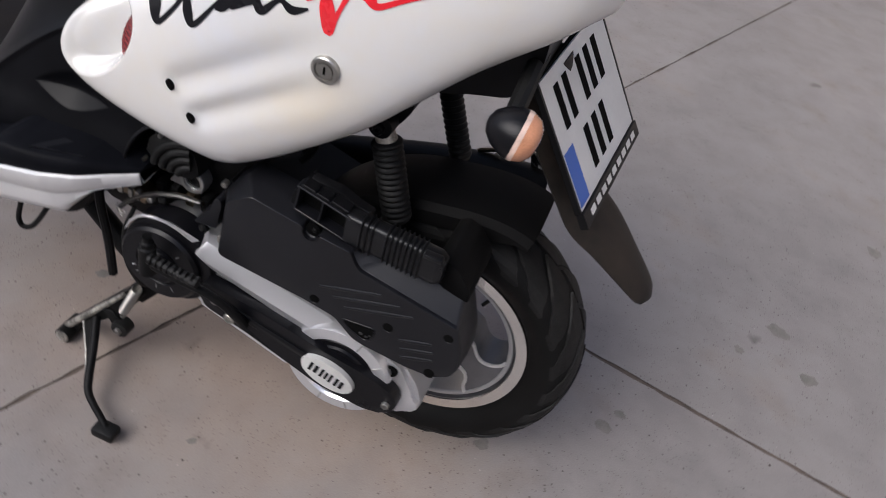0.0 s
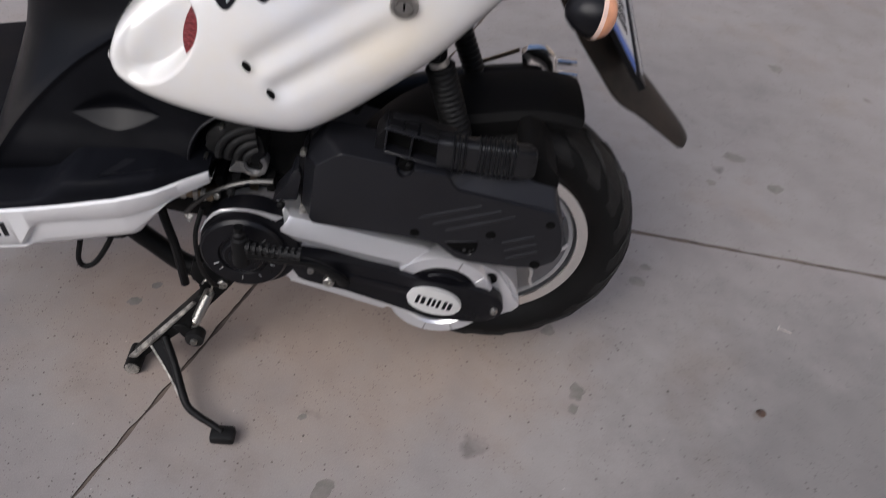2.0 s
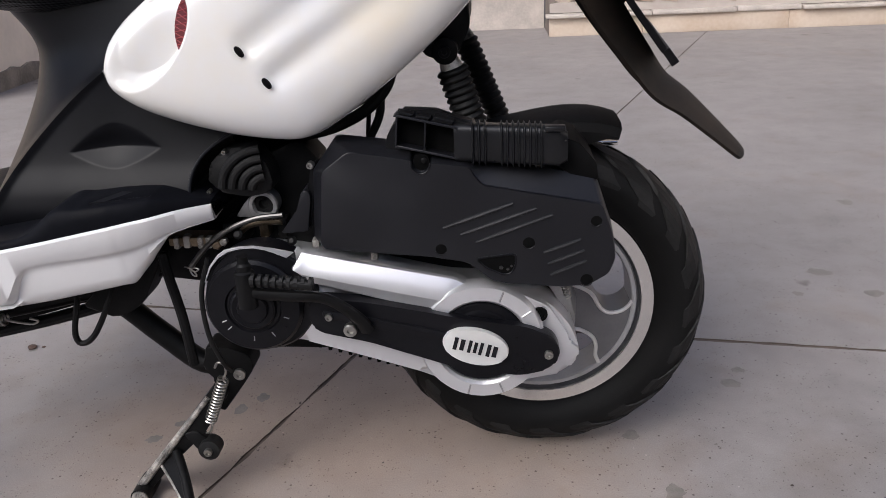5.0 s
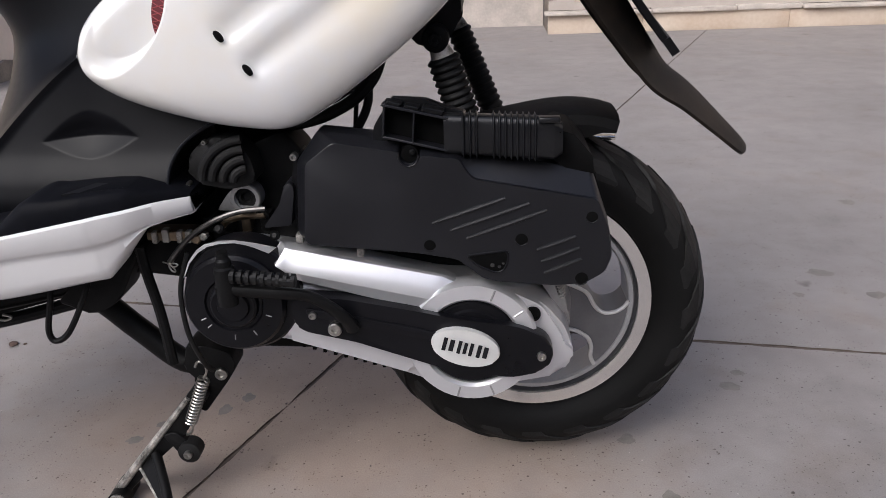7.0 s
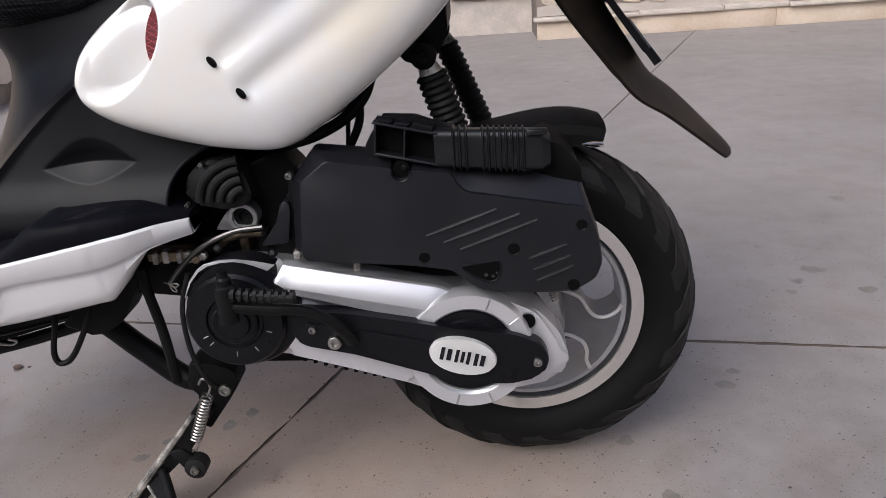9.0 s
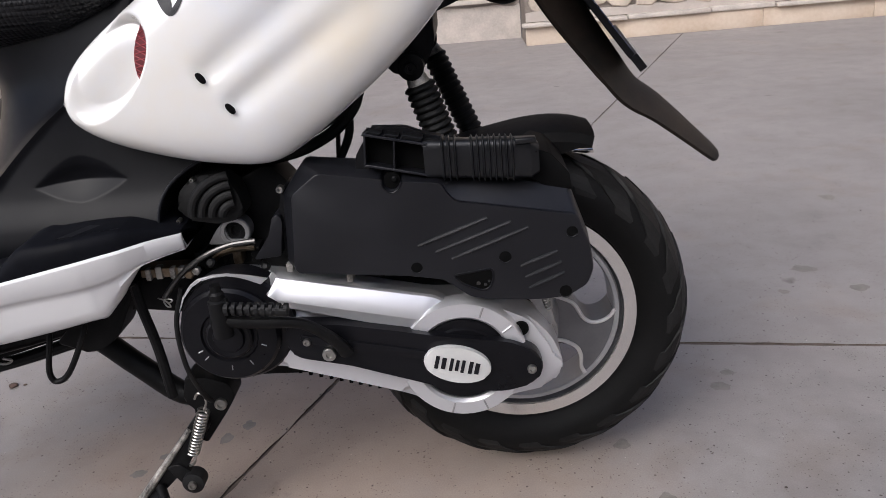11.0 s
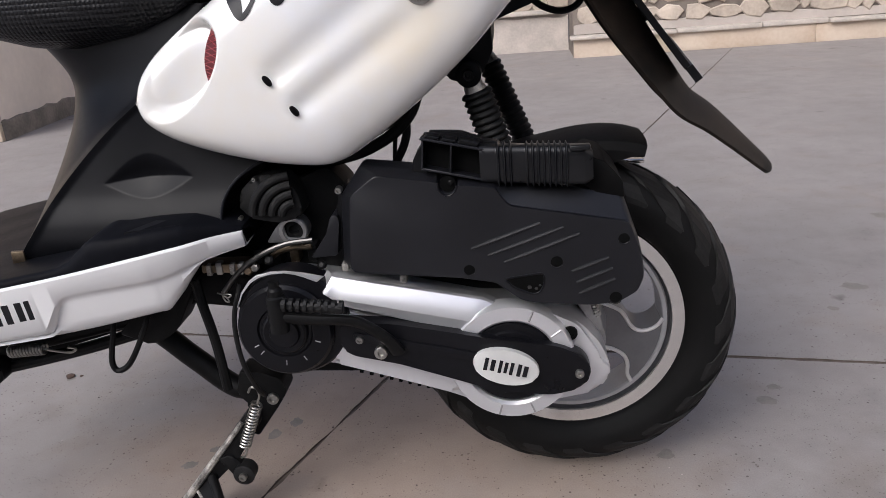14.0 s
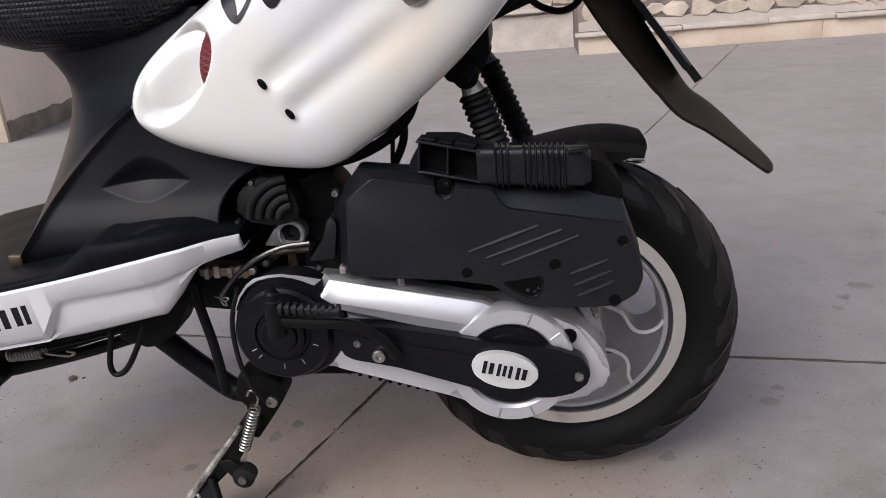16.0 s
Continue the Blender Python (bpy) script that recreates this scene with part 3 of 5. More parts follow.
def tread_block(k, n, side):
    """One slanted lug of the tread, laid on the curved crown and running over the shoulder; its leading edge stands proud."""
    bm = bmesh.new()
    rings = []
    rnd = random.Random(k * 2 + side)
    cols = [(0.003, 0.2372), (0.016, 0.2357), (0.030, 0.2327), (0.042, 0.2275), (0.050, 0.2222), (0.0562, 0.2145), (0.0590, 0.2070), (0.0602, 0.2000)]
    tall = rnd.uniform(0.0030, 0.0046)
    for j, (a, r) in enumerate(cols):
        sweep = 0.34 * (a / 0.06) ** 1.5 + (0.05 if j > 5 else 0.0)
        mid = 2 * math.pi * (k + (0.5 if side > 0 else 0)) / n - sweep
        half = (2 * math.pi / n) * (0.455 if j < 4 else 0.44 - 0.05 * (j - 3)) * rnd.uniform(0.97, 1.0)
        lift = tall * (1.0 if j < 5 else 0.75 if j == 5 else 0.55 if j == 6 else 0.1)
        ring = []
        for q, up in ((-half, -0.002), (-half * 0.94, lift * 0.35), (-half * 0.2, lift * 0.6), (half * 0.5, lift * 0.85), (half * 0.93, lift), (half, -0.002)):
            t = mid + q
            out, yy = r + up * (1.0 if j < 4 else 0.6), a + (up * 0.75 if j > 3 else 0)
            ring.append(bm.verts.new((HUB.x + out * math.cos(t), side * yy, HUB.z + out * math.sin(t))))
        rings.append(ring)
    for a, b in zip(rings, rings[1:]):
        for q in range(5):
            bm.faces.new((a[q], a[q + 1], b[q + 1], b[q]))
    bm.faces.new(rings[0])
    bm.faces.new(rings[-1][::-1])
    return part("tread_block", bm, TYRE, tyre, smooth=False)


for k in range(21):
    for side in (-1, 1):
        tread_block(k, 21, side)

rim_profile = [(-0.041, 0.163), (-0.042, 0.160), (-0.041, 0.1435), (-0.033, 0.1420), (-0.031, 0.1405), (-0.030, 0.136), (0.030, 0.136), (0.044, 0.144), (0.050, 0.168), (0.03, 0.164), (-0.03, 0.164)]
part("rim", lathe(rim_profile, HUB, n=96, closed=True), BARREL, wheel, "grey cast rim barrel")
part("rim_lip", lathe([(-0.0415, 0.1630), (-0.0445, 0.1610), (-0.0435, 0.1440), (-0.0410, 0.1430), (-0.037, 0.1435), (-0.037, 0.1625)], HUB, n=96, closed=True), LIP, wheel, "bright turned rim lip")
part("rim_step", lathe([(-0.0330, 0.1395), (-0.0375, 0.1375), (-0.0375, 0.1320), (-0.0350, 0.1300), (0.020, 0.1290), (0.020, 0.1395)], HUB, n=96, closed=True), STEP, wheel, "painted inner step of the rim")
UPPER = [(0.030, 0.034), (0.046, 0.0275), (0.0634, 0.0195), (0.0745, 0.0110), (0.0845, -0.0075), (0.0935, -0.0160), (0.1033, -0.0184), (0.1160, -0.0155), (0.1255, -0.0085), (0.1310, 0.0000)]
LOWER = [(0.0860, -0.1000), (0.0808, -0.0870), (0.0814, -0.0720), (0.0768, -0.0585), (0.0672, -0.0502), (0.0540, -0.0440), (0.0360, -0.0420), (0.0150, -0.0430)]
for k in range(3):
    a = 2 * math.pi * k / 3
    c, s_ = math.cos(a), math.sin(a)
    up = [(p.x, p.y) for p in spline([Vector(p) for p in UPPER], 4)]
    low = [(p.x, p.y) for p in spline([Vector(p) for p in LOWER], 4)]
    rimward = [(0.1345 * math.cos(radians(d)), 0.1345 * math.sin(radians(d))) for d in (-3, -12, -22, -32, -42, -47)]
    turn = lambda p: (HUB.x + p[0] * c - p[1] * s_, HUB.z + p[0] * s_ + p[1] * c)
    spoke = part("spoke", prism([turn(p) for p in up + rimward + low], -0.036, 0.024, 0.003, 2), SPOKE, wheel)
    for line in (up, low):
        part("spoke_edge", tube([(turn(p)[0], -0.0375, turn(p)[1]) for p in line], 0.0030, 8, 1), RIB, spoke, "bright raised edge")
part("valve", tube([HUB + Vector((0.075, -0.03, 0.107)), HUB + Vector((0.066, -0.036, 0.094))], 0.003, 8, 1), RUBBER, wheel)
part("brake_drum", lathe([(-0.10, 0.02), (-0.098, 0.044), (-0.03, 0.052), (-0.02, 0.045)], HUB, n=36), CAST, wheel)

# engine: crankcase behind, belt case with covers in front
engine = part("engine_block", prism(rounded([(-0.45, 0.24), (-0.44, 0.41), (-0.30, 0.425), (-0.12, 0.38), (0.0, 0.33), (0.02, 0.25), (-0.06, 0.21), (-0.3, 0.235)], 0.02), -0.125, 0.10, 0.006), DARK, scooter, "blackened engine block")
case_outline = [(-0.432, 0.335), (-0.424, 0.366), (-0.402, 0.392), (-0.37, 0.400), (-0.327, 0.394), (-0.225, 0.374), (-0.135, 0.352), (-0.10, 0.350), (-0.058, 0.344), (-0.006, 0.322),
                (0.020, 0.290), (0.034, 0.250), (0.014, 0.222), (-0.04, 0.212), (-0.075, 0.200), (-0.12, 0.202), (-0.170, 0.224), (-0.249, 0.254), (-0.332, 0.278), (-0.40, 0.275), (-0.435, 0.298)]
case = part("belt_case", prism(rounded(case_outline, 0.012, 3), -0.178, -0.115, 0.007, 3), ALU, scooter, "silver belt drive case")
# cover band: a bright face that leans back above a grey facet, cut round at the crank cover
bm = bmesh.new()
rings = []
for k in range(49):
    t = (k / 48) ** 1.25
    xt, xm, xl = -0.3235 + 0.2115 * t, -0.3345 + 0.1975 * t, -0.3130 + 0.1560 * t
    zt = 0.4058 - 0.0445 * t - 0.004 * smoothstep(0.93, 1.0, t)
    zm = 0.3890 - 0.0450 * t - 0.0060 * smoothstep(0.0, 0.12, t)
    zl = 0.3668 - 0.0440 * t
    rise = 0.3 + 0.7 * smoothstep(0.0, 0.05, t)
    ring = []
    for x, z, y in ((xt, zt - 0.001, 0.166), (xt, zt, 0.1845), (xt + (xm - xt) * 0.06, zt + (zm - zt) * 0.06, 0.1885), (xt + (xm - xt) * 0.5, zt + (zm - zt) * 0.5, 0.1950), (xt + (xm - xt) * 0.94, zt + (zm - zt) * 0.94, 0.1996),
                    (xm, zm - 0.0008, 0.2002), (xm + (xl - xm) * 0.1, zm + (zl - zm) * 0.12, 0.1996), (xl, zl + 0.0015, 0.1965), (xl, zl, 0.1945), (xl, zl, 0.166)):
        ring.append(bm.verts.new((x, -(0.166 + (y - 0.166) * rise), z)))
    rings.append(ring)
bridge(bm, rings)
part("belt_cover", bm, ALU, case, "smooth silver cover band with a bevelled foot", angle=24)
part("lower_band", prism(rounded([(-0.332, 0.352), (-0.300, 0.348), (-0.20, 0.306), (-0.15, 0.276), (-0.165, 0.232), (-0.249, 0.260), (-0.328, 0.285)], 0.012, 4), -0.193, -0.176, 0.008, 3), ALU, case)
part("rear_arm", prism(rounded([(-0.07, 0.347), (-0.050, 0.344), (-0.0135, 0.3255), (-0.007, 0.3195), (0.0155, 0.2830), (0.0175, 0.2720), (0.0315, 0.2600), (0.0275, 0.2480), (-0.020, 0.2220), (-0.05, 0.216), (-0.07, 0.25)], 0.006, 4), -0.188, -0.170, 0.003, 2), ALU, case)
part("case_hole", lathe([(0, 0.0095), (-0.003, 0.0095), (-0.003, 0.0065), (0.004, 0.006)], (-0.020, -0.189, 0.313), n=20), VOID, case, "dark drilled hole")
RING = Vector((-0.094, -0.19, 0.2795))
part("cover_ring", lathe([(0.012, 0.080), (-0.006, 0.080), (-0.012, 0.077), (-0.013, 0.060), (-0.009, 0.0565), (0.012, 0.0565)], RING, n=64, closed=True), ALU, case, "silver clutch cover ring")
part("clutch_cover", lathe([(0.01, 0.0563), (-0.005, 0.0563), (-0.009, 0.053), (-0.009, 0.045), (-0.0125, 0.043), (-0.0125, 0.0)], RING, n=56), SATIN, case, "round black clutch cover")
for k, a in enumerate((35, 68, 150, 255, 290)):
    d = Vector((math.cos(radians(a)), 0, math.sin(radians(a))))
    part("cover_rib", tube([RING + d * 0.062 + Vector((0, -0.0128, 0)), RING + d * 0.076 + Vector((0, -0.0122, 0))], 0.0013, 6, 1), CAST, case)
# black blocks under the case paint the shade of the cooling slots
for x in (-0.305, -0.292, -0.279, -0.266, -0.253, -0.241, -0.229, -0.217, -0.205):
    z = 0.2535 + (x + 0.249) * -0.30
    part("slot_shade_block", box((x - 0.004, -0.180, z - 0.006), (x + 0.001, -0.150, z + 0.002), 0.001), VOID, case)

CRANK = Vector((-0.380, -0.19, 0.3365))
part("crank_back_cover", lathe([(0.03, 0.0715), (-0.002, 0.0715), (-0.005, 0.0685), (-0.005, 0.0)], CRANK + Vector((0.009, 0, 0.0065)), n=56), SATIN, case, "black upper crank cover")
crank = part("crank_cover", lathe([(0.02, 0.0625), (-0.010, 0.0625), (-0.0145, 0.0585), (-0.0155, 0.036), (-0.0125, 0.034), (-0.0125, 0.030), (-0.018, 0.0285), (-0.020, 0.026), (-0.0185, 0.020), (-0.0215, 0.0185), (-0.0215, 0.0)], CRANK, n=64), SATIN, scooter, "round black crank cover with stepped hub")
for a in (-20, 45, -95, 205, -140, -60):
    d = Vector((math.cos(radians(a)), 0, math.sin(radians(a))))
    part("cover_tick", tube([CRANK + d * 0.040 + Vector((0, -0.0153, 0)), CRANK + d * 0.047 + Vector((0, -0.0151, 0))], 0.0008, 6, 1), CAST, crank)
part("silver_rim", prism([(-0.4395, 0.3700), (-0.4311, 0.3901), (-0.4192, 0.4051), (-0.4088, 0.4123), (-0.3898, 0.4165), (-0.3715, 0.4167), (-0.3466, 0.4128), (-0.3225, 0.4070), (-0.3320, 0.4000), (-0.3475, 0.4075), (-0.3577, 0.4118), (-0.3719, 0.4141), (-0.3890, 0.4141), (-0.4050, 0.4104), (-0.4175, 0.4028), (-0.4295, 0.3890), (-0.4385, 0.3692)], -0.1985, -0.1955, 0.0006, 1), ALU, case, "silver crescent edge of the case")

# guard plate with the oval badge and its screws
arm = rounded([(-0.306, 0.351), (-0.240, 0.345), (-0.165, 0.330), (-0.120, 0.320), (-0.035, 0.306), (-0.003, 0.290), (0.006, 0.267), (-0.008, 0.246), (-0.045, 0.238), (-0.115, 0.246), (-0.165, 0.264), (-0.234, 0.2885), (-0.294, 0.303), (-0.308, 0.314), (-0.309, 0.330)], 0.010, 4)
guard = part("guard_plate", prism(arm, -0.212, -0.190, 0.0035, 3), SATIN, scooter, "black guard plate over the belt case")
part("guard_rib", prism(rounded([(-0.29, 0.336), (-0.17, 0.310), (-0.13, 0.30), (-0.14, 0.290), (-0.20, 0.303), (-0.292, 0.326)], 0.006, 3), -0.2145, -0.2119, 0.0015, 2), SATIN, guard)


def oval(cx, y, cz, a, b, tilt, depth, mat, parent, name, label="", rimw=0.002):
    pts = []
    for k in range(48):
        t = 2 * math.pi * k / 48
        u, v = a * math.cos(t), b * math.sin(t)
        pts.append((cx + u * math.cos(tilt) - v * math.sin(tilt), cz + u * math.sin(tilt) + v * math.cos(tilt)))
    return part(name, prism(pts, y - depth, y, rimw, 2), mat, parent, label)


badge = oval(-0.1015, -0.212, 0.2830, 0.0420, 0.0238, radians(-15), 0.008, BADGE, scooter, "badge", "pale silver oval badge with black marks")
u, v = Vector((math.cos(radians(-15)), math.sin(radians(-15)))), Vector((math.sin(radians(15)), math.cos(radians(15))))
for along, w, h in ((-0.0250, 0.0024, 0.0086), (-0.0165, 0.0028, 0.0076), (-0.0070, 0.0021, 0.0086), (0.0002, 0.0021, 0.0074), (0.0074, 0.0021, 0.0086), (0.0170, 0.0024, 0.0084), (0.0250, 0.0028, 0.0074)):
    c = Vector((-0.102, 0.2830)) + u * along
    bm = prism([tuple(c + u * (a * w) + v * (b * h)) for a, b in ((-1, -1), (1, -1), (1, 1), (-1, 1))], -0.2208, -0.2195, 0)
    part("badge_mark", bm, INK, badge, smooth=False)
bolt("screw", -0.0105, -0.212, 0.268, 0.0058, STEEL, guard, "bright screw")
bolt("screw", -0.257, -0.216, 0.309, 0.0085, STEEL, guard, "bright screw")
bolt("screw", -0.283, -0.213, 0.3265, 0.005, STEEL, guard, "bright screw")
bolt("screw", -0.240, -0.214, 0.316, 0.004, STEEL, guard, "bright screw")

# kick start lever
kick = part("kick_lever", tube([(-0.386, -0.235, 0.372), (-0.33, -0.238, 0.368), (-0.285, -0.238, 0.364), (-0.262, -0.232, 0.349), (-0.243, -0.224, 0.327), (-0.235, -0.218, 0.31)], [0.010, 0.010, 0.009, 0.009, 0.010, 0.011], 12, 8, flat=0.7), IRON, scooter, "black folded kick start lever")
part("lever_pivot", lathe([(0, 0.012), (0.046, 0.012), (0.048, 0.009), (0.055, 0.009), (0.058, 0.0065), (0.066, 0.0065)], (-0.375, -0.236, 0.353), (0.0, 0.0, 1), n=20), IRON, kick)
bm = tube([(-0.366, -0.245, 0.3915), (-0.330, -0.248, 0.3885), (-0.292, -0.250, 0.385)], 0.0066, 10, 3, flat=0.8)
part("pedal", bm, RUBBER, kick, "ribbed rubber pedal")
for k in range(9):
    x = -0.362 + 0.0086 * k
    part("pedal_rib", lathe([(-0.003, 0.005), (-0.0022, 0.0085), (0.0022, 0.0085), (0.003, 0.005)], (x, -0.247, 0.3925 - 0.09 * (x + 0.362)), (1, 0, -0.08), n=10), RUBBER, kick)

# airbox
shoulder = [(-0.298, 0.418), (-0.291, 0.507), (-0.264, 0.5425), (-0.1705, 0.5305), (-0.1690, 0.5303), (-0.1635, 0.5297), (-0.1565, 0.5287), (-0.1495, 0.5280), (-0.1466, 0.5275), (-0.1023, 0.5205), (-0.080, 0.517), (-0.050, 0.512),
            (0.047, 0.489), (0.066, 0.432), (0.0715, 0.397), (0.064, 0.373), (0.040, 0.3585), (0.0041, 0.357), (-0.062, 0.362), (-0.083, 0.3675), (-0.111, 0.3925), (-0.156, 0.4005), (-0.284, 0.4125)]
lid = [(-0.284, 0.4235), (-0.2754, 0.5131), (-0.2432, 0.537), (-0.1695, 0.5248), (-0.1691, 0.5157), (-0.1640, 0.5098), (-0.1580, 0.5076), (-0.1505, 0.5112), (-0.1466, 0.5204), (-0.1023, 0.5151), (-0.0970, 0.5035), (-0.0873, 0.4916),
       (0.0516, 0.4651), (0.0641, 0.4293), (0.0684, 0.397), (0.061, 0.377), (0.0379, 0.3629), (0.0041, 0.3611), (-0.060, 0.3663), (-0.0788, 0.3713), (-0.1079, 0.3957), (-0.1532, 0.4041), (-0.2797, 0.4168)]
middle = Vector((-0.11, 0.455))
bm = bmesh.new()
rings = []
for outline, y, grow in ((shoulder, -0.150, 1), (shoulder, -0.181, 1), (shoulder, -0.1845, 0.994), (lid, -0.2085, 1.004), (lid, -0.2120, 1.001), (lid, -0.2140, 0.994), (lid, -0.2145, 0.988)):
    rings.append([bm.verts.new((middle.x + (x - middle.x) * grow, y, middle.y + (z - middle.y) * grow)) for x, z in rounded(outline, 0.006, 4)])
bridge(bm, rings)
airbox = part("airbox", bm, CASE_BLACK, scooter, "black plastic airbox with a sloping shoulder and a scooped corner", angle=30)
for a, b in (((-0.1352, 0.4407), (-0.0528, 0.4691)), ((-0.1151, 0.4316), (-0.0256, 0.4625)), ((-0.0969, 0.4217), (-0.0065, 0.4540)), ((-0.0171, 0.4063), (0.0265, 0.4221)), ((-0.0120, 0.3917), (0.0310, 0.4082)), ((-0.0086, 0.3775), (0.0338, 0.3947))):
    part("raised_rib", tube([(a[0], -0.2142, a[1]), (b[0], -0.2142, b[1])], [0.0018, 0.0029, 0.0029, 0.0020], 8, 3), CASE_BLACK, airbox)
window = rounded([(-0.0981, 0.4005), (-0.0500, 0.4063), (-0.0498, 0.3928), (-0.0556, 0.3807), (-0.0651, 0.3790), (-0.0855, 0.3883)], 0.006, 4)
# proud black sheet paints the dark inside; metal dots on it add glints
hole = part("hole_shade_sheet", prism(window, -0.2150, -0.2140, 0), VOID, airbox, "black sheet for the shade in the triangular opening")
part("hole_rim", tube([(x, -0.2148, z) for x, z in window], 0.0013, 8, 1, closed=True), SATIN, airbox)
for x, z, r in ((-0.068, 0.3885, 0.0026), (-0.060, 0.3865, 0.0020), (-0.0555, 0.3905, 0.0016)):
    part("belt_glint", lathe([(0, r), (-0.0012, r * 0.8), (-0.0016, 0)], (x, -0.2150, z), n=8), PIPE, hole, "bare metal dot laid on the sheet as a glint")
for x, z, r in ((-0.1391, 0.4137, 0.0068), (-0.0345, 0.4193, 0.0072), (0.0442, 0.4449, 0.0066), (0.0343, 0.3701, 0.0075)):
    # flat black disc paints the shade of each screw recess
    part("recess", lathe([(0, r), (-0.0012, r), (-0.0014, r * 0.9), (-0.0014, 0)], (x, -0.2138, z), n=20), VOID, airbox, "flat black disc for the shade in a screw recess")
    # half rim along its foot shapes the crescent of light
    part("recess_rim", tube([(x + r * math.cos(radians(a)), -0.2150, z + r * math.sin(radians(a))) for a in range(200, 350, 25)], 0.0008, 6, 2), SATIN, airbox)
# black disc paints the shade deep in the notch
part("recess", lathe([(0.006, 0.0095), (-0.006, 0.0095), (-0.0062, 0)], (-0.1578, -0.2020, 0.5205), n=24), VOID, airbox, "black disc for the shade in the deep screw notch")
part("notch_screw", lathe([(0.002, 0.0034), (-0.002, 0.0034), (-0.003, 0.002), (-0.003, 0)], (-0.1545, -0.2085, 0.5225), n=14), DARK, airbox, "dark screw in the notch")
part("recess_rim", tube([(x, -0.2142, z) for x, z in ((-0.1693, 0.5240), (-0.1690, 0.5160), (-0.1642, 0.5100), (-0.1580, 0.5078), (-0.1507, 0.5113), (-0.1468, 0.5200))], 0.0013, 8, 5), SATIN, airbox)
bolt("airbox_bolt", -0.2925, -0.186, 0.5145, 0.0045, STEEL, airbox, "bright bolt")
part("airbox_bracket", prism(rounded([(-0.338, 0.428), (-0.3150, 0.4580), (-0.3085, 0.4790), (-0.3035, 0.4830), (-0.2985, 0.4810), (-0.2970, 0.4720), (-0.3035, 0.430)], 0.004, 3), -0.186, -0.150, 0.003), CASE_BLACK, airbox, "black plastic bracket")
part("bracket_stay", prism(rounded([(-0.3035, 0.470), (-0.2960, 0.505), (-0.2890, 0.517), (-0.2840, 0.505), (-0.2880, 0.415), (-0.2990, 0.412)], 0.003, 3), -0.176, -0.140, 0.002), BLACK, airbox)
for x, z in ((-0.2965, 0.4165), (-0.2250, 0.3975), (-0.1370, 0.3990)):
    part("case_clip", box((x - 0.004, -0.188, z - 0.008), (x + 0.005, -0.172, z + 0.003), 0.002), SCRAPED, airbox, "dull metal clip")

# air intake with two mouths and a ribbed neck
def slanted(x0, x1, low, high):
    """A four-sided outline whose top and foot fall towards the rear, like the intake."""
    return [(x0 - 0.003, low - 0.24 * (x0 + 0.185)), (x1 - 0.003, low - 0.24 * (x1 + 0.185)), (x1, high - 0.24 * (x1 + 0.185)), (x0, high - 0.24 * (x0 + 0.185))]


intake = part("air_intake", prism(slanted(-0.1840, -0.1140, 0.5385, 0.5765), -0.187, -0.172, 0.002, 2), BLACK, scooter, "black air intake with two square mouths")
# black sheets close the mouths in place of the shade inside
for x0, x1 in ((-0.1820, -0.1520), (-0.1496, -0.1160)):
    part("mouth", prism(slanted(x0, x1, 0.5405, 0.5740), -0.1882, -0.186, 0), VOID, intake, "black sheet for the shade in the intake mouth")
for x0, x1, low, high in ((-0.1845, -0.1135, 0.5742, 0.5765), (-0.1845, -0.1135, 0.5383, 0.5405), (-0.1845, -0.1823, 0.5406, 0.5741), (-0.1157, -0.1135, 0.5406, 0.5741), (-0.1518, -0.1498, 0.5406, 0.5741)):
    part("mouth_wall", prism(slanted(x0, x1, low, high), -0.2065, -0.1885, 0.0006, 1), CASE_BLACK, intake)
for x0, x1 in ((-0.1800, -0.1640), (-0.1600, -0.1450), (-0.1410, -0.1180)):
    part("hinge_lug", prism(slanted(x0, x1, 0.5768, 0.5800 + 0.002 * ((x0 * 1000) % 2)), -0.2035, -0.186, 0.001, 1), BLACK, intake)
part("intake_lip", prism(rounded([(-0.1790, 0.5740), (-0.1780, 0.5785), (-0.1400, 0.5760), (-0.1150, 0.5660), (-0.0950, 0.5610), (-0.0950, 0.5500), (-0.1200, 0.5560)], 0.003, 3), -0.186, -0.172, 0.002, 1), BLACK, intake)
part("intake_flange", prism(rounded([(-0.2010, 0.5300), (-0.1980, 0.5480), (-0.1900, 0.5600), (-0.1850, 0.5660), (-0.1830, 0.5300)], 0.002, 2), -0.190, -0.150, 0.001, 1), BLACK, intake)
bm = bmesh.new()
rings = []
for k in range(181):
    t = k / 180
    x = -0.119 + 0.130 * t
    z = 0.5400 - 0.0085 * t
    h, d = 0.0222 + 0.001 * t, 0.013
    rib = 0.0
    for start, count, pitch in ((0.165, 3, 0.055), (0.42, 8, 0.050)):
        if start - pitch / 2 < t < start + pitch * (count - 0.5):
            rib = 0.0034 * max(0.0, math.cos(2 * math.pi * (t - start) / pitch)) ** 1.5
    if t > 0.93:
        h, d = h * (1 - (t - 0.93) * 4), d * (1 - (t - 0.93) * 2)
    ring = []
    for q in range(28):
        a = 2 * math.pi * q / 28
        c, s = math.cos(a), math.sin(a)
        e = 0.45
        ring.append(bm.verts.new((x, -0.194 + math.copysign(abs(c) ** e, c) * (d + rib), z + math.copysign(abs(s) ** e, s) * (h + rib))))
    rings.append(ring)
bridge(bm, rings)
part("ribbed_neck", bm, NECK, intake, "ribbed rubber intake neck", angle=60)
part("neck_buckle", box((-0.0160, -0.2125, 0.5520), (0.0080, -0.200, 0.5585), 0.002), NECK, intake, "moulded strap end")
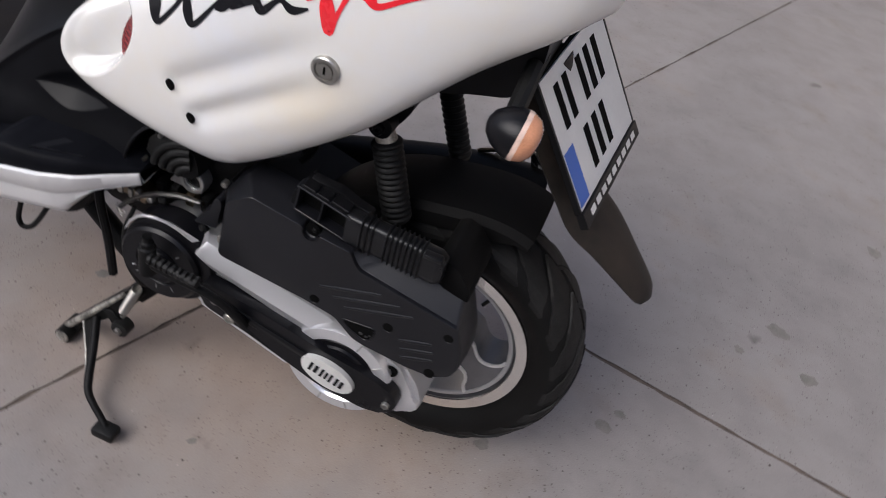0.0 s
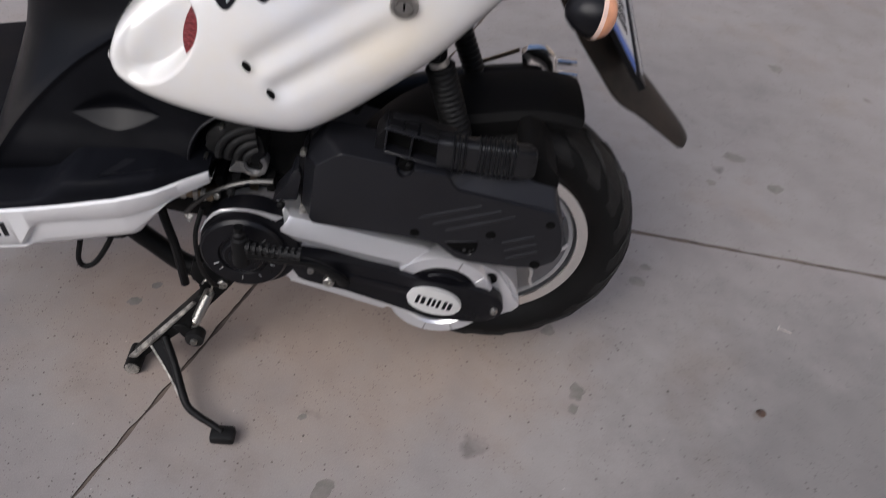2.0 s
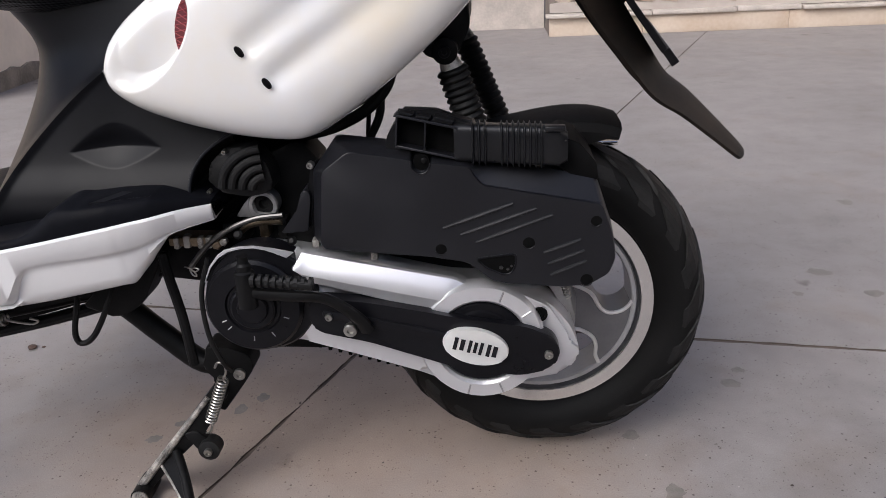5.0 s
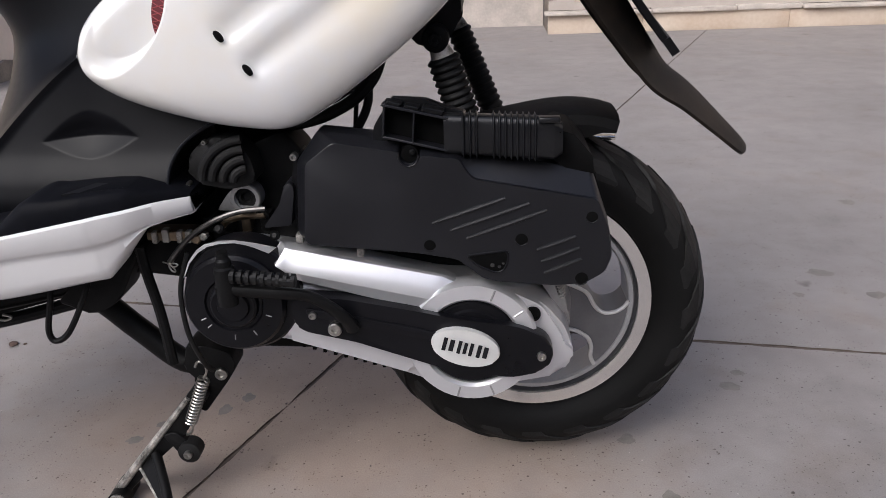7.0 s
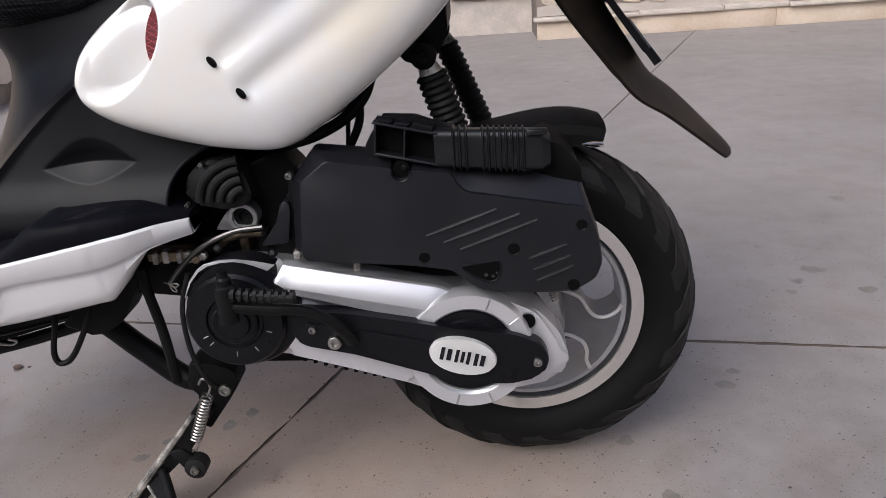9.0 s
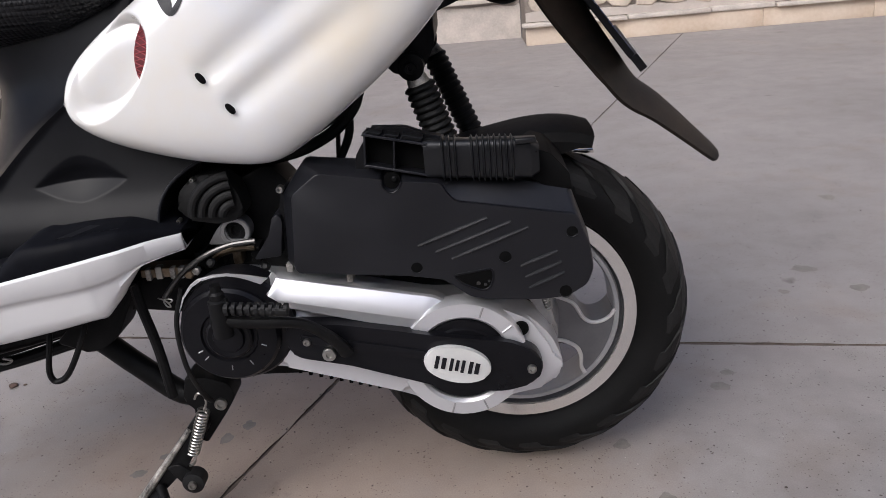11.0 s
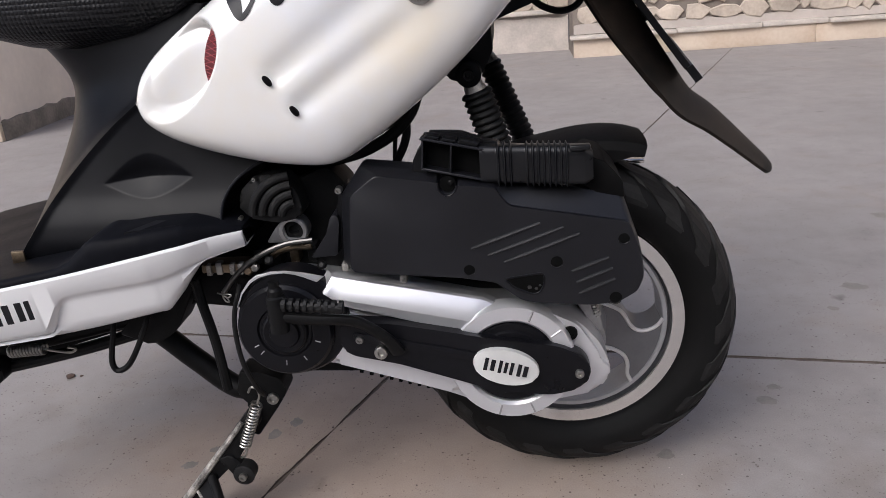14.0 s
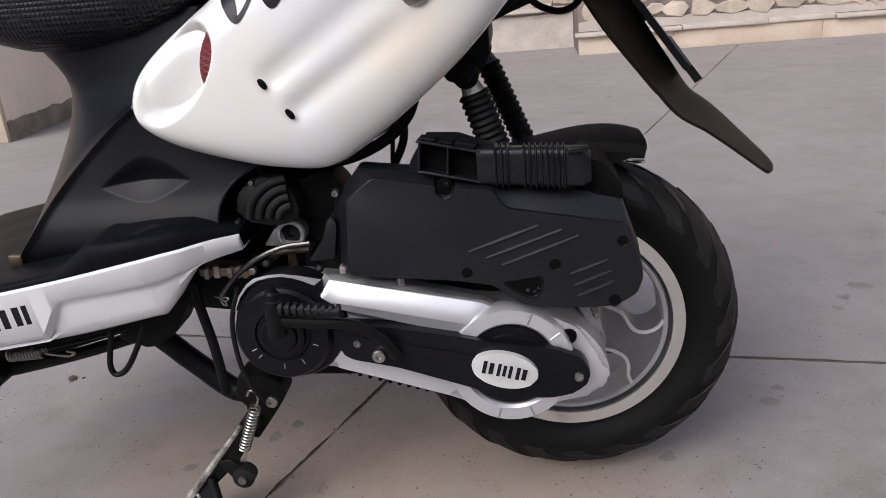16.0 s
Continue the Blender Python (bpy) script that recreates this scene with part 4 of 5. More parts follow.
part("splash_shield", prism(rounded([(-0.0050, 0.508), (-0.0045, 0.5300), (0.0085, 0.5385), (0.026, 0.532), (0.046, 0.508), (0.050, 0.486), (0.02, 0.492)], 0.004, 3), -0.186, -0.09, 0.004), GUARD, airbox)

# front of the engine: hanger ring, pipe, cable ends, boot
part("hanger_ring", lathe([(0, 0.0195), (-0.022, 0.0195), (-0.024, 0.018), (-0.024, 0.0135), (0.0, 0.0135)], (-0.3695, -0.118, 0.4500), n=36, closed=True), CAST, engine, "cast hanger eye")
part("hanger_bush", lathe([(0, 0.0134), (-0.016, 0.0134), (-0.018, 0.007), (-0.012, 0.005), (-0.012, 0)], (-0.3695, -0.118, 0.4500), n=28), RUBBER, engine, "black rubber bush")
part("hanger_arm", prism(rounded([(-0.4075, 0.4345), (-0.3930, 0.4540), (-0.3840, 0.4630), (-0.3795, 0.4400), (-0.3580, 0.4380), (-0.3540, 0.4320)], 0.004, 3), -0.138, -0.11, 0.003), CAST, engine, "pale cast hanger arm")
part("brass_strip", tube([(-0.4020, -0.152, 0.4165), (-0.3900, -0.152, 0.4255), (-0.3700, -0.152, 0.4305), (-0.3440, -0.152, 0.4310)], 0.0058, 8, 5, flat=0.5), BRASS, engine, "tarnished brass strip")
part("cable_clip", box((-0.470, -0.170, 0.4045), (-0.461, -0.158, 0.4215), 0.002), STEEL, engine, "bright cable clip")
part("engine_bolt", lathe([(0, 0.0055), (-0.008, 0.0055), (-0.009, 0.004), (-0.009, 0)], (-0.4190, -0.160, 0.4110), n=6), SCRAPED, engine)
part("engine_bolt", lathe([(0, 0.0065), (-0.003, 0.0065), (-0.005, 0.004), (-0.005, 0)], (-0.3985, -0.165, 0.4205), (0.2, 1, -0.5), n=16), IRON, engine)
part("engine_bolt", lathe([(0, 0.0058), (-0.003, 0.0058), (-0.005, 0.003), (-0.005, 0)], (-0.3270, -0.178, 0.4150), (0.1, 1, -0.5), n=16), IRON, engine)
part("oil_pipe", tube([(-0.4650, -0.170, 0.3790), (-0.4494, -0.170, 0.3975), (-0.4314, -0.170, 0.4143), (-0.4126, -0.170, 0.4269), (-0.3905, -0.170, 0.4373), (-0.3675, -0.169, 0.4437), (-0.3379, -0.168, 0.4459)], 0.0036, 10, 8), PIPE, engine, "bent dull steel pipe")
part("pipe_block", prism(rounded([(-0.4900, 0.4070), (-0.4890, 0.4190), (-0.4330, 0.4180), (-0.4200, 0.4130), (-0.4220, 0.4040), (-0.4350, 0.4060)], 0.003, 2), -0.168, -0.140, 0.002), BRASS, engine, "tarnished cable bracket")
for x in (-0.4790, -0.4480, -0.4370):
    part("cable_clip", box((x - 0.0035, -0.171, 0.4040), (x + 0.0035, -0.160, 0.4190), 0.0015), SCRAPED, engine, "worn cable clip")
part("pipe_nut", lathe([(0, 0.007), (-0.01, 0.007), (-0.012, 0.005), (-0.012, 0)], (-0.428, -0.158, 0.408), n=6), BRASS, engine)
part("split_pin", tube([(-0.473, -0.171, 0.3800), (-0.466, -0.174, 0.3790), (-0.458, -0.177, 0.3755), (-0.453, -0.176, 0.3780), (-0.458, -0.175, 0.3795), (-0.465, -0.174, 0.3775), (-0.462, -0.175, 0.3700), (-0.457, -0.176, 0.3690), (-0.459, -0.175, 0.3735), (-0.465, -0.174, 0.3780)], 0.001, 6, 4), STEEL, engine)
for k in range(4):
    part("cooling_fin", box((-0.425 + 0.024 * k, -0.145, 0.408), (-0.413 + 0.024 * k, -0.10, 0.428 + 0.003 * (k % 2)), 0.002), BRASS if k == 2 else DARK, engine)
# dark block added to hide pale ground showing beside the hanger eye
part("ground_blocker", prism(rounded([(-0.465, 0.40), (-0.455, 0.465), (-0.41, 0.49), (-0.36, 0.48), (-0.345, 0.42)], 0.01, 3), -0.095, 0.08, 0.003), DARK, engine)
boot = part("mount_boot", prism(rounded([(-0.425, 0.478), (-0.430, 0.505), (-0.405, 0.530), (-0.372, 0.533), (-0.352, 0.510), (-0.346, 0.475), (-0.38, 0.468)], 0.012, 4), -0.160, -0.12, 0.006), RUBBER, scooter, "black ribbed rubber boot")
for k in range(4):
    r = 0.016 + 0.0125 * k
    part("boot_rib", tube([(-0.356 + r * math.cos(radians(a)) * 1.0, -0.163 - 0.006 * math.sin(radians(a - 70)), 0.480 + r * math.sin(radians(a)) * 0.95) for a in range(92, 190, 14)], 0.0055, 10, 4), RUBBER, boot)
bolt("boot_screw", -0.4275, -0.163, 0.4780, 0.0029, STEEL, boot)
bolt("boot_screw", -0.4020, -0.163, 0.5280, 0.0029, STEEL, boot)

# shock absorbers
def shock(y, top, foot, wide=1.0):
    t, f = Vector((top[0], y, top[1])), Vector((foot[0], y, foot[1]))
    d = f - t
    L = d.length
    prof = [(0.0, 0.006), (0.008, 0.010), (0.011, 0.013), (0.012, 0.018)]
    n = 14
    for k in range(n):
        a = 0.012 + (L - 0.014) * k / n
        w = (L - 0.014) / n
        prof += [(a + w * 0.2, 0.0208), (a + w * 0.45, 0.0222), (a + w * 0.65, 0.0216), (a + w * 0.8, 0.0192), (a + w * 0.95, 0.0186)]
    prof += [(L, 0.018)]
    prof = [(a, r * wide) for a, r in prof]
    s = part("shock_absorber", lathe(prof, t, d, n=28), RUBBER, scooter, "shock absorber under a ribbed black boot", angle=60)
    part("shock_cap", lathe([(-0.004, 0.009), (0.002, 0.0125), (0.009, 0.014), (0.0125, 0.0145)], t, d, n=24), SCRAPED, s, "dull metal cap")
    part("shock_eye", lathe([(-0.016, 0.013), (-0.014, 0.016), (0.014, 0.016), (0.016, 0.013)], t - d.normalized() * 0.012, (0, 1, 0), n=24), DARK, s)
    bolt("shock_bolt", t.x - d.normalized().x * 0.012, y - 0.017, t.z - d.normalized().z * 0.012, 0.0075, IRON, s)
    return s


shock(-0.095, (-0.1270, 0.6190), (-0.0860, 0.492), 0.93)
shock(0.095, (-0.1150, 0.628), (-0.0600, 0.490), 0.80)
part("shock_bracket", prism(rounded([(-0.163, 0.628), (-0.160, 0.655), (-0.135, 0.70), (-0.100, 0.70), (-0.100, 0.655), (-0.108, 0.638), (-0.118, 0.622), (-0.146, 0.617)], 0.008, 3), -0.085, 0.085, 0.004), IRON, scooter, "black frame lug")

# rear mudguard hugging the tyre
bm = bmesh.new()
rings = []
for k in range(25):
    a = radians(152 - 83.8 * k / 24)
    ring = []
    R = 0.2665 + 0.019 * smoothstep(0.62, 1.0, k / 24)
    skirt_low = -0.036 + 0.019 * smoothstep(0.86, 1.0, k / 24)
    for y, dr in ((-0.066, skirt_low), (-0.066, -0.014), (-0.058, -0.003), (-0.035, 0.001), (0, 0.002), (0.035, 0.001), (0.058, -0.003), (0.066, -0.014), (0.066, skirt_low),
                  (0.062, skirt_low), (0.062, -0.016), (0.055, -0.007), (0, -0.002), (-0.055, -0.007), (-0.062, -0.016), (-0.062, skirt_low)):
        r = R + dr
        ring.append(bm.verts.new((HUB.x + r * math.cos(a), y, HUB.z + r * math.sin(a) - 0.003)))
    rings.append(ring)
bridge(bm, rings)
hugger = part("rear_mudguard", bm, GUARD, scooter, "black mudguard hugging the rear tyre")

# tail: mud flap, plate, winkers, underside
flap_rows = [(0, 0.032, 0.745, 0.060, 0.050), (0.22, 0.074, 0.672, 0.064, 0.044), (0.45, 0.122, 0.602, 0.066, 0.036), (0.55, 0.146, 0.570, 0.066, 0.032), (0.68, 0.181, 0.544, 0.060, 0.027), (0.85, 0.229, 0.501, 0.046, 0.019), (0.95, 0.258, 0.474, 0.036, 0.014), (0.985, 0.2665, 0.4650, 0.026, 0.010), (1.0, 0.269, 0.461, 0.014, 0.006)]
bm = bmesh.new()
rings = []
for k in range(41):
    t = k / 40
    x, z, w, d = (float(q) for q in catmull(t, flap_rows))
    x2, z2, *_ = catmull(min(1, t + 0.04), flap_rows)
    x1, z1, *_ = catmull(max(0, t - 0.04), flap_rows)
    tang = Vector((x2 - x1, 0, z2 - z1)).normalized()
    nrm = Vector((-tang.z, 0, tang.x))
    nrm = nrm if nrm.x > 0 else -nrm
    c = Vector((x, 0, z))
    ring = []
    for q in range(11):
        s = q / 5 - 1
        ring.append(bm.verts.new(c + Vector((0, s * w, 0)) + nrm * (d * 0.45 - d * abs(s) ** 3)))
    for q in range(10, -1, -1):
        s = q / 5 - 1
        ring.append(bm.verts.new(c + Vector((0, s * w * 0.93, 0)) + nrm * (d * 0.45 - d * abs(s) ** 3 - 0.004)))
    rings.append(ring)
bridge(bm, rings)
flap = part("mud_flap", bm, FLAP, scooter, "faded black plastic tail flap")

# the plate hangs a little askew: one corner, the way across it and the way down it
A = Vector((0.035, -0.105, 0.759))
yaw, pitch, lean = 0.086, 0.628, -0.027
flat_way, fall = Vector((math.sin(yaw), math.cos(yaw), 0)), Vector((math.sin(pitch) * math.cos(yaw), -math.sin(pitch) * math.sin(yaw), -math.cos(pitch)))
across, down = flat_way * math.cos(lean) + fall * math.sin(lean), fall * math.cos(lean) - flat_way * math.sin(lean)
face = down.cross(across)
plate_h = 0.168


def on_plate(bm, u0, u1, v0, v1, lift, thick):
    """A flat bar on the plate: u across from its near edge, v down from its top."""
    out = []
    for h in (lift, lift + thick):
        out.append([bm.verts.new(A + across * u + down * v + face * h) for u, v in ((u0, v0), (u1, v0), (u1, v1), (u0, v1))])
    bridge(bm, out)
    return bm


plate = part("number_plate", on_plate(bmesh.new(), 0, 0.245, 0, plate_h, 0, 0.0025), PLATE, scooter, "white two-row number plate with dark marks", smooth=False)
part("plate_frame", on_plate(bmesh.new(), -0.003, 0.248, plate_h + 0.001, plate_h + 0.022, -0.004, 0.010), BLACK, plate, "black plate holder strip", smooth=False)
for u0, u1 in ((-0.004, 0.0005), (0.2445, 0.249)):
    part("plate_rim", on_plate(bmesh.new(), u0, u1, 0, plate_h, -0.004, 0.0072), BLACK, plate, smooth=False)
part("plate_backing", on_plate(bmesh.new(), -0.003, 0.248, -0.003, plate_h + 0.001, -0.005, 0.004), VOID, plate, smooth=False)
part("blue_strip", on_plate(bmesh.new(), 0.004, 0.036, plate_h * 0.55, plate_h - 0.004, 0.0026, 0.0006), BLUE, plate, "blue strip", smooth=False)
for u0, u1, v0, v1 in ((0.030, 0.052, 0.018, 0.074), (0.060, 0.082, 0.018, 0.074), (0.112, 0.135, 0.018, 0.074), (0.144, 0.167, 0.018, 0.074), (0.177, 0.200, 0.018, 0.074), (0.075, 0.098, 0.094, 0.15), (0.108, 0.131, 0.094, 0.15), (0.141, 0.164, 0.094, 0.15)):
    part("plate_mark", on_plate(bmesh.new(), u0 + 0.003, u1 - 0.003, v0, v1, 0.0026, 0.0006), VOID, plate, smooth=False)
for k in range(9):
    part("holder_mark", on_plate(bmesh.new(), 0.02 + 0.024 * k, 0.036 + 0.024 * k, plate_h + 0.007, plate_h + 0.016, 0.0061, 0.0005), PLATE, plate, smooth=False)
part("plate_bracket", tube([(0.075, -0.01, 0.69), (0.10, -0.01, 0.672)], 0.006, 8, 1), IRON, plate)


def winker(side):
    c = Vector((0.040, side * 0.194, 0.747))
    d = Vector((0.985, -side * 0.05, -0.16)).normalized()
    k = 0.84
    w = part("winker", lathe([(a * k, r * k) for a, r in ((-0.038, 0.004), (-0.034, 0.015), (-0.022, 0.026), (-0.006, 0.0325), (0.004, 0.034))], c, d, n=32), SATIN, scooter, "black round winker with an orange lens")
    part("winker_lens", lathe([(a * k, r * k) for a, r in ((0.004, 0.0338), (0.012, 0.033), (0.022, 0.029), (0.029, 0.020), (0.032, 0.008), (0.0325, 0))], c, d, n=32), LENS, w, "orange lens")
    part("winker_stalk", tube([c + Vector((-0.01, -side * 0.02, 0.008)), c + Vector((-0.012, -side * 0.07, 0.022)), c + Vector((-0.015, -side * 0.12, 0.035))], 0.011, 10, 4), RUBBER, w)
    part("lens_band", lathe([(a * k, r * k) for a, r in ((0.0035, 0.0345), (0.010, 0.0343), (0.010, 0.033), (0.0035, 0.033))], c, d, n=32, closed=True), CLEAR, w, "pale rim of the lens")
    return w


winker(-1)
winker(1)
part("tail_underside", prism(rounded([(-0.12, 0.682), (-0.07, 0.735), (0.0, 0.81), (0.03, 0.87), (0.035, 0.80), (0.035, 0.752), (0.012, 0.728), (-0.03, 0.716), (-0.08, 0.698)], 0.012, 3), -0.10, 0.10, 0.012, 3), BLACK, scooter, "black plastic tail underside")

# ---- side cowl ----
COWL = [  # lower x z, upper x z, widest y
    (0.00, -0.5225, 0.627, -0.5225, 0.642, 0.188),
    (0.05, -0.509, 0.603, -0.507, 0.676, 0.206),
    (0.11, -0.472, 0.582, -0.473, 0.708, 0.217),
    (0.20, -0.404, 0.560, -0.415, 0.748, 0.221),
    (0.29, -0.345, 0.548, -0.358, 0.792, 0.221),
    (0.36, -0.295, 0.546, -0.310, 0.832, 0.219),
    (0.44, -0.249, 0.568, -0.255, 0.860, 0.214),
    (0.53, -0.185, 0.614, -0.190, 0.886, 0.207),
    (0.62, -0.128, 0.661, -0.125, 0.908, 0.199),
    (0.72, -0.080, 0.711, -0.055, 0.924, 0.188),
    (0.82, -0.021, 0.772, 0.010, 0.940, 0.172),
    (0.92, 0.040, 0.822, 0.075, 0.948, 0.148),
    (1.00, 0.085, 0.862, 0.112, 0.946, 0.118),
]
SECTION = [(0.0, 0.03, 0.62), (0.06, 0.0, 0.78), (0.16, 0.03, 0.895), (0.30, 0.16, 0.975), (0.48, 0.40, 1.0), (0.66, 0.66, 0.985), (0.82, 0.86, 0.93), (0.93, 0.965, 0.83), (1.0, 1.0, 0.68)]
TILT34 = Vector((math.cos(radians(33)), math.sin(radians(33))))


def cowl_point(u, v):
    lx, lz, ux, uz, wide = catmull(u, COWL)
    f, g = catmull(v, SECTION)
    x, z, y = lx + (ux - lx) * f, lz + (uz - lz) * f, -wide * g
    p = Vector((x, z))
    # two pressed channels that start at the small slots and run up towards the lock
    for s, length, deep, broad in ((Vector((-0.350, 0.655)), 0.21, 0.0070, 0.0165), (Vector((-0.324, 0.619)), 0.20, 0.0072, 0.0150)):
        q = p - s
        along, off = q.dot(TILT34), q.x * -TILT34.y + q.y * TILT34.x
        w = broad * (1 + 0.5 * max(0, along) / length)
        y += deep * math.exp(-(off / w) ** 2) * smoothstep(-0.012, 0.014, along) * (1 - smoothstep(0.6 * length, length * 1.15, along))
    # the scoop: a bowl that grows deeper towards the vent
    c = p - Vector((-0.4595, 0.6705))
    d = Vector((math.cos(radians(47)), math.sin(radians(47))))
    a, b = c.dot(d), c.x * -d.y + c.y * d.x
    r2 = (a / 0.072) ** 2 + (b / 0.0415) ** 2
    if r2 < 1:
        floor_depth = 0.005 + 0.034 * smoothstep(-0.060, 0.040, c.x - c.y * 0.25)
        wall_slope = 0.40 - 0.16 * smoothstep(-0.02, 0.03, c.x - c.y * 0.25)
        y += floor_depth * smoothstep(0.0, 1.0, (1 - math.sqrt(r2)) / wall_slope)
    return Vector((x, y, z))


def cowl_mesh(nu=260, nv=170):
    bm = bmesh.new()
    grid = [[bm.verts.new(cowl_point((i / nu) ** 1.35, j / nv)) for j in range(nv + 1)] for i in range(nu + 1)]
    for i in range(nu):
        for j in range(nv):
            bm.faces.new((grid[i][j], grid[i + 1][j], grid[i + 1][j + 1], grid[i][j + 1]))
    return bm


from mathutils.bvhtree import BVHTree
bm = cowl_mesh()
bm.normal_update()
SKIN = BVHTree.FromBMesh(bm)
cowl = part("side_cowl", bm, WHITE, scooter, "glossy pearl-white side cowl, faintly yellowed", angle=70)
bm = cowl_mesh(60, 30)
for v in bm.verts:
    v.co.y *= -1
part("side_cowl", bm, WHITE, scooter, "glossy pearl-white side cowl", angle=70)


def skin(x, z, lift=0.0009):
    hit, n, _, _ = SKIN.ray_cast(Vector((x, -1, z)), Vector((0, 1, 0)))
    if hit is None:
        return Vector((x, -0.18, z))
    return hit - (n if n.y > 0 else -n) * lift


def brush(name, pts, mat, label, base=0.0, squeeze=1.0):
    """A painted stroke of changing width lying on the cowl: points of x, z and half width."""
    P = spline([Vector((p[0] + 0.008, base + (p[1] - base) * squeeze + 0.036, p[2])) for p in pts], 10)
    bm = bmesh.new()
    prev = None
    for i, p in enumerate(P):
        d = P[min(i + 1, len(P) - 1)] - P[max(i - 1, 0)]
        n = Vector((-d.y, d.x)).normalized() * max(p.z * 1.2, 0.0004)
        row = [bm.verts.new(skin(p.x + n.x * k, p.y + n.y * k)) for k in (-1, -0.33, 0.33, 1)]
        if prev:
            for q in range(3):
                bm.faces.new((prev[q], prev[q + 1], row[q + 1], row[q]))
        prev = row
    return part(name, bm, mat, cowl, label, angle=180)


brush("decal_stroke", [(-0.402, 0.735, 0.001), (-0.392, 0.735, 0.006), (-0.386, 0.712, 0.007), (-0.378, 0.688, 0.003), (-0.360, 0.718, 0.002), (-0.348, 0.745, 0.003), (-0.342, 0.722, 0.005), (-0.334, 0.707, 0.003), (-0.316, 0.738, 0.002), (-0.300, 0.772, 0.0008)], INK, "black brush-like decal stroke", 0.690, 0.72)
brush("decal_stroke", [(-0.310, 0.728, 0.001), (-0.300, 0.738, 0.005), (-0.280, 0.775, 0.002), (-0.268, 0.790, 0.002), (-0.275, 0.765, 0.003), (-0.292, 0.738, 0.002), (-0.268, 0.757, 0.004), (-0.258, 0.748, 0.004), (-0.240, 0.768, 0.002), (-0.225, 0.762, 0.004), (-0.208, 0.770, 0.001)], INK, "black brush-like decal stroke", 0.728, 0.85)
brush("red_stroke", [(-0.212, 0.772, 0.001), (-0.195, 0.783, 0.004), (-0.188, 0.768, 0.007), (-0.183, 0.748, 0.004), (-0.176, 0.772, 0.002), (-0.166, 0.796, 0.003), (-0.150, 0.798, 0.006), (-0.138, 0.790, 0.003), (-0.11, 0.806, 0.002), (-0.06, 0.832, 0.0006)], RED, "red flourish decal")

# black plugs stand proud and paint the shade of two slots
for x, z in ((-0.350, 0.655), (-0.324, 0.619)):
    p = skin(x, z, -0.002)
    oval(p.x, p.y + 0.001, p.z, 0.0070, 0.0030, radians(-55), 0.0075, VOID, cowl, "slot", "small black plug for the shade in a slot", 0.0005)
p = skin(-0.1725, 0.740, 0.0)
lock = part("seat_lock", lathe([(0.006, 0.0165), (-0.003, 0.0165), (-0.0045, 0.015), (-0.0045, 0.0118), (-0.002, 0.011), (-0.002, 0.0095), (-0.004, 0.009), (-0.004, 0)], p, (0.0, 1, 0.12), n=36), STEEL, scooter, "bright metal key lock")
part("keyhole", box((p.x - 0.0012, p.y - 0.0052, p.z - 0.0045), (p.x + 0.0012, p.y - 0.002, p.z + 0.005), 0.0004), VOID, lock)
# red mesh in the vent of the scoop
bm = bmesh.new()
rows = []


def vent_line(t):
    """Right-hand edge of the lens-shaped vent, from its foot up."""
    return -0.4125 + 0.011 * math.sin(math.pi * t * 0.8) - 0.002 * t, 0.636 + 0.085 * t, 0.0215 * math.sin(math.pi * min(1, t * 1.02)) ** 0.8 + 0.0002


def vent_point(t, q):
    """On the membrane that closes the back of the scoop; q from its right edge (0) to its left (1)."""
    x, z, w = vent_line(t)
    edge = skin(x + 0.003, z, 0.0)
    return Vector((x - w * q, edge.y + 0.004 + 0.012 * q, z))


for k in range(21):
    rows.append([bm.verts.new(vent_point(k / 20, q)) for q in (1, 0.66, 0.33, 0)])
for a, b in zip(rows, rows[1:]):
    for q in range(3):
        bm.faces.new((a[q], a[q + 1], b[q + 1], b[q]))
vent = part("vent_mesh", bm, RED_MESH, scooter, "dark red honeycomb vent")
for k in range(1, 12):
    t = k / 12
    part("vent_wire", tube([vent_point(t - 0.02, 0.97) - Vector((0, 0.0006, 0)), vent_point(min(1, t + 0.03), 0.03) - Vector((0, 0.0006, 0))], 0.0005, 5, 1), WIRE, vent)
    part("vent_wire", tube([vent_point(min(1, t + 0.05), 0.97) - Vector((0, 0.0006, 0)), vent_point(max(0, t - 0.05), 0.03) - Vector((0, 0.0006, 0))], 0.0005, 5, 1), WIRE, vent)

# ---- black body under the seat, floor, trims, seat ----
def body_row(z):
    """Nose x, crease x, rear x and half width of the body at height z."""
    return catmull(z, [(0.40, -0.745, -0.722, -0.455, 0.165), (0.45, -0.742, -0.712, -0.448, 0.186), (0.48, -0.730, -0.692, -0.440, 0.182), (0.52, -0.714, -0.662, -0.428, 0.166), (0.56, -0.698, -0.624, -0.405, 0.155),
                       (0.60, -0.684, -0.579, -0.365, 0.147), (0.65, -0.681, -0.512, -0.30, 0.142), (0.70, -0.716, -0.470, -0.26, 0.138), (0.74, -0.75, -0.44, -0.2, 0.134)])


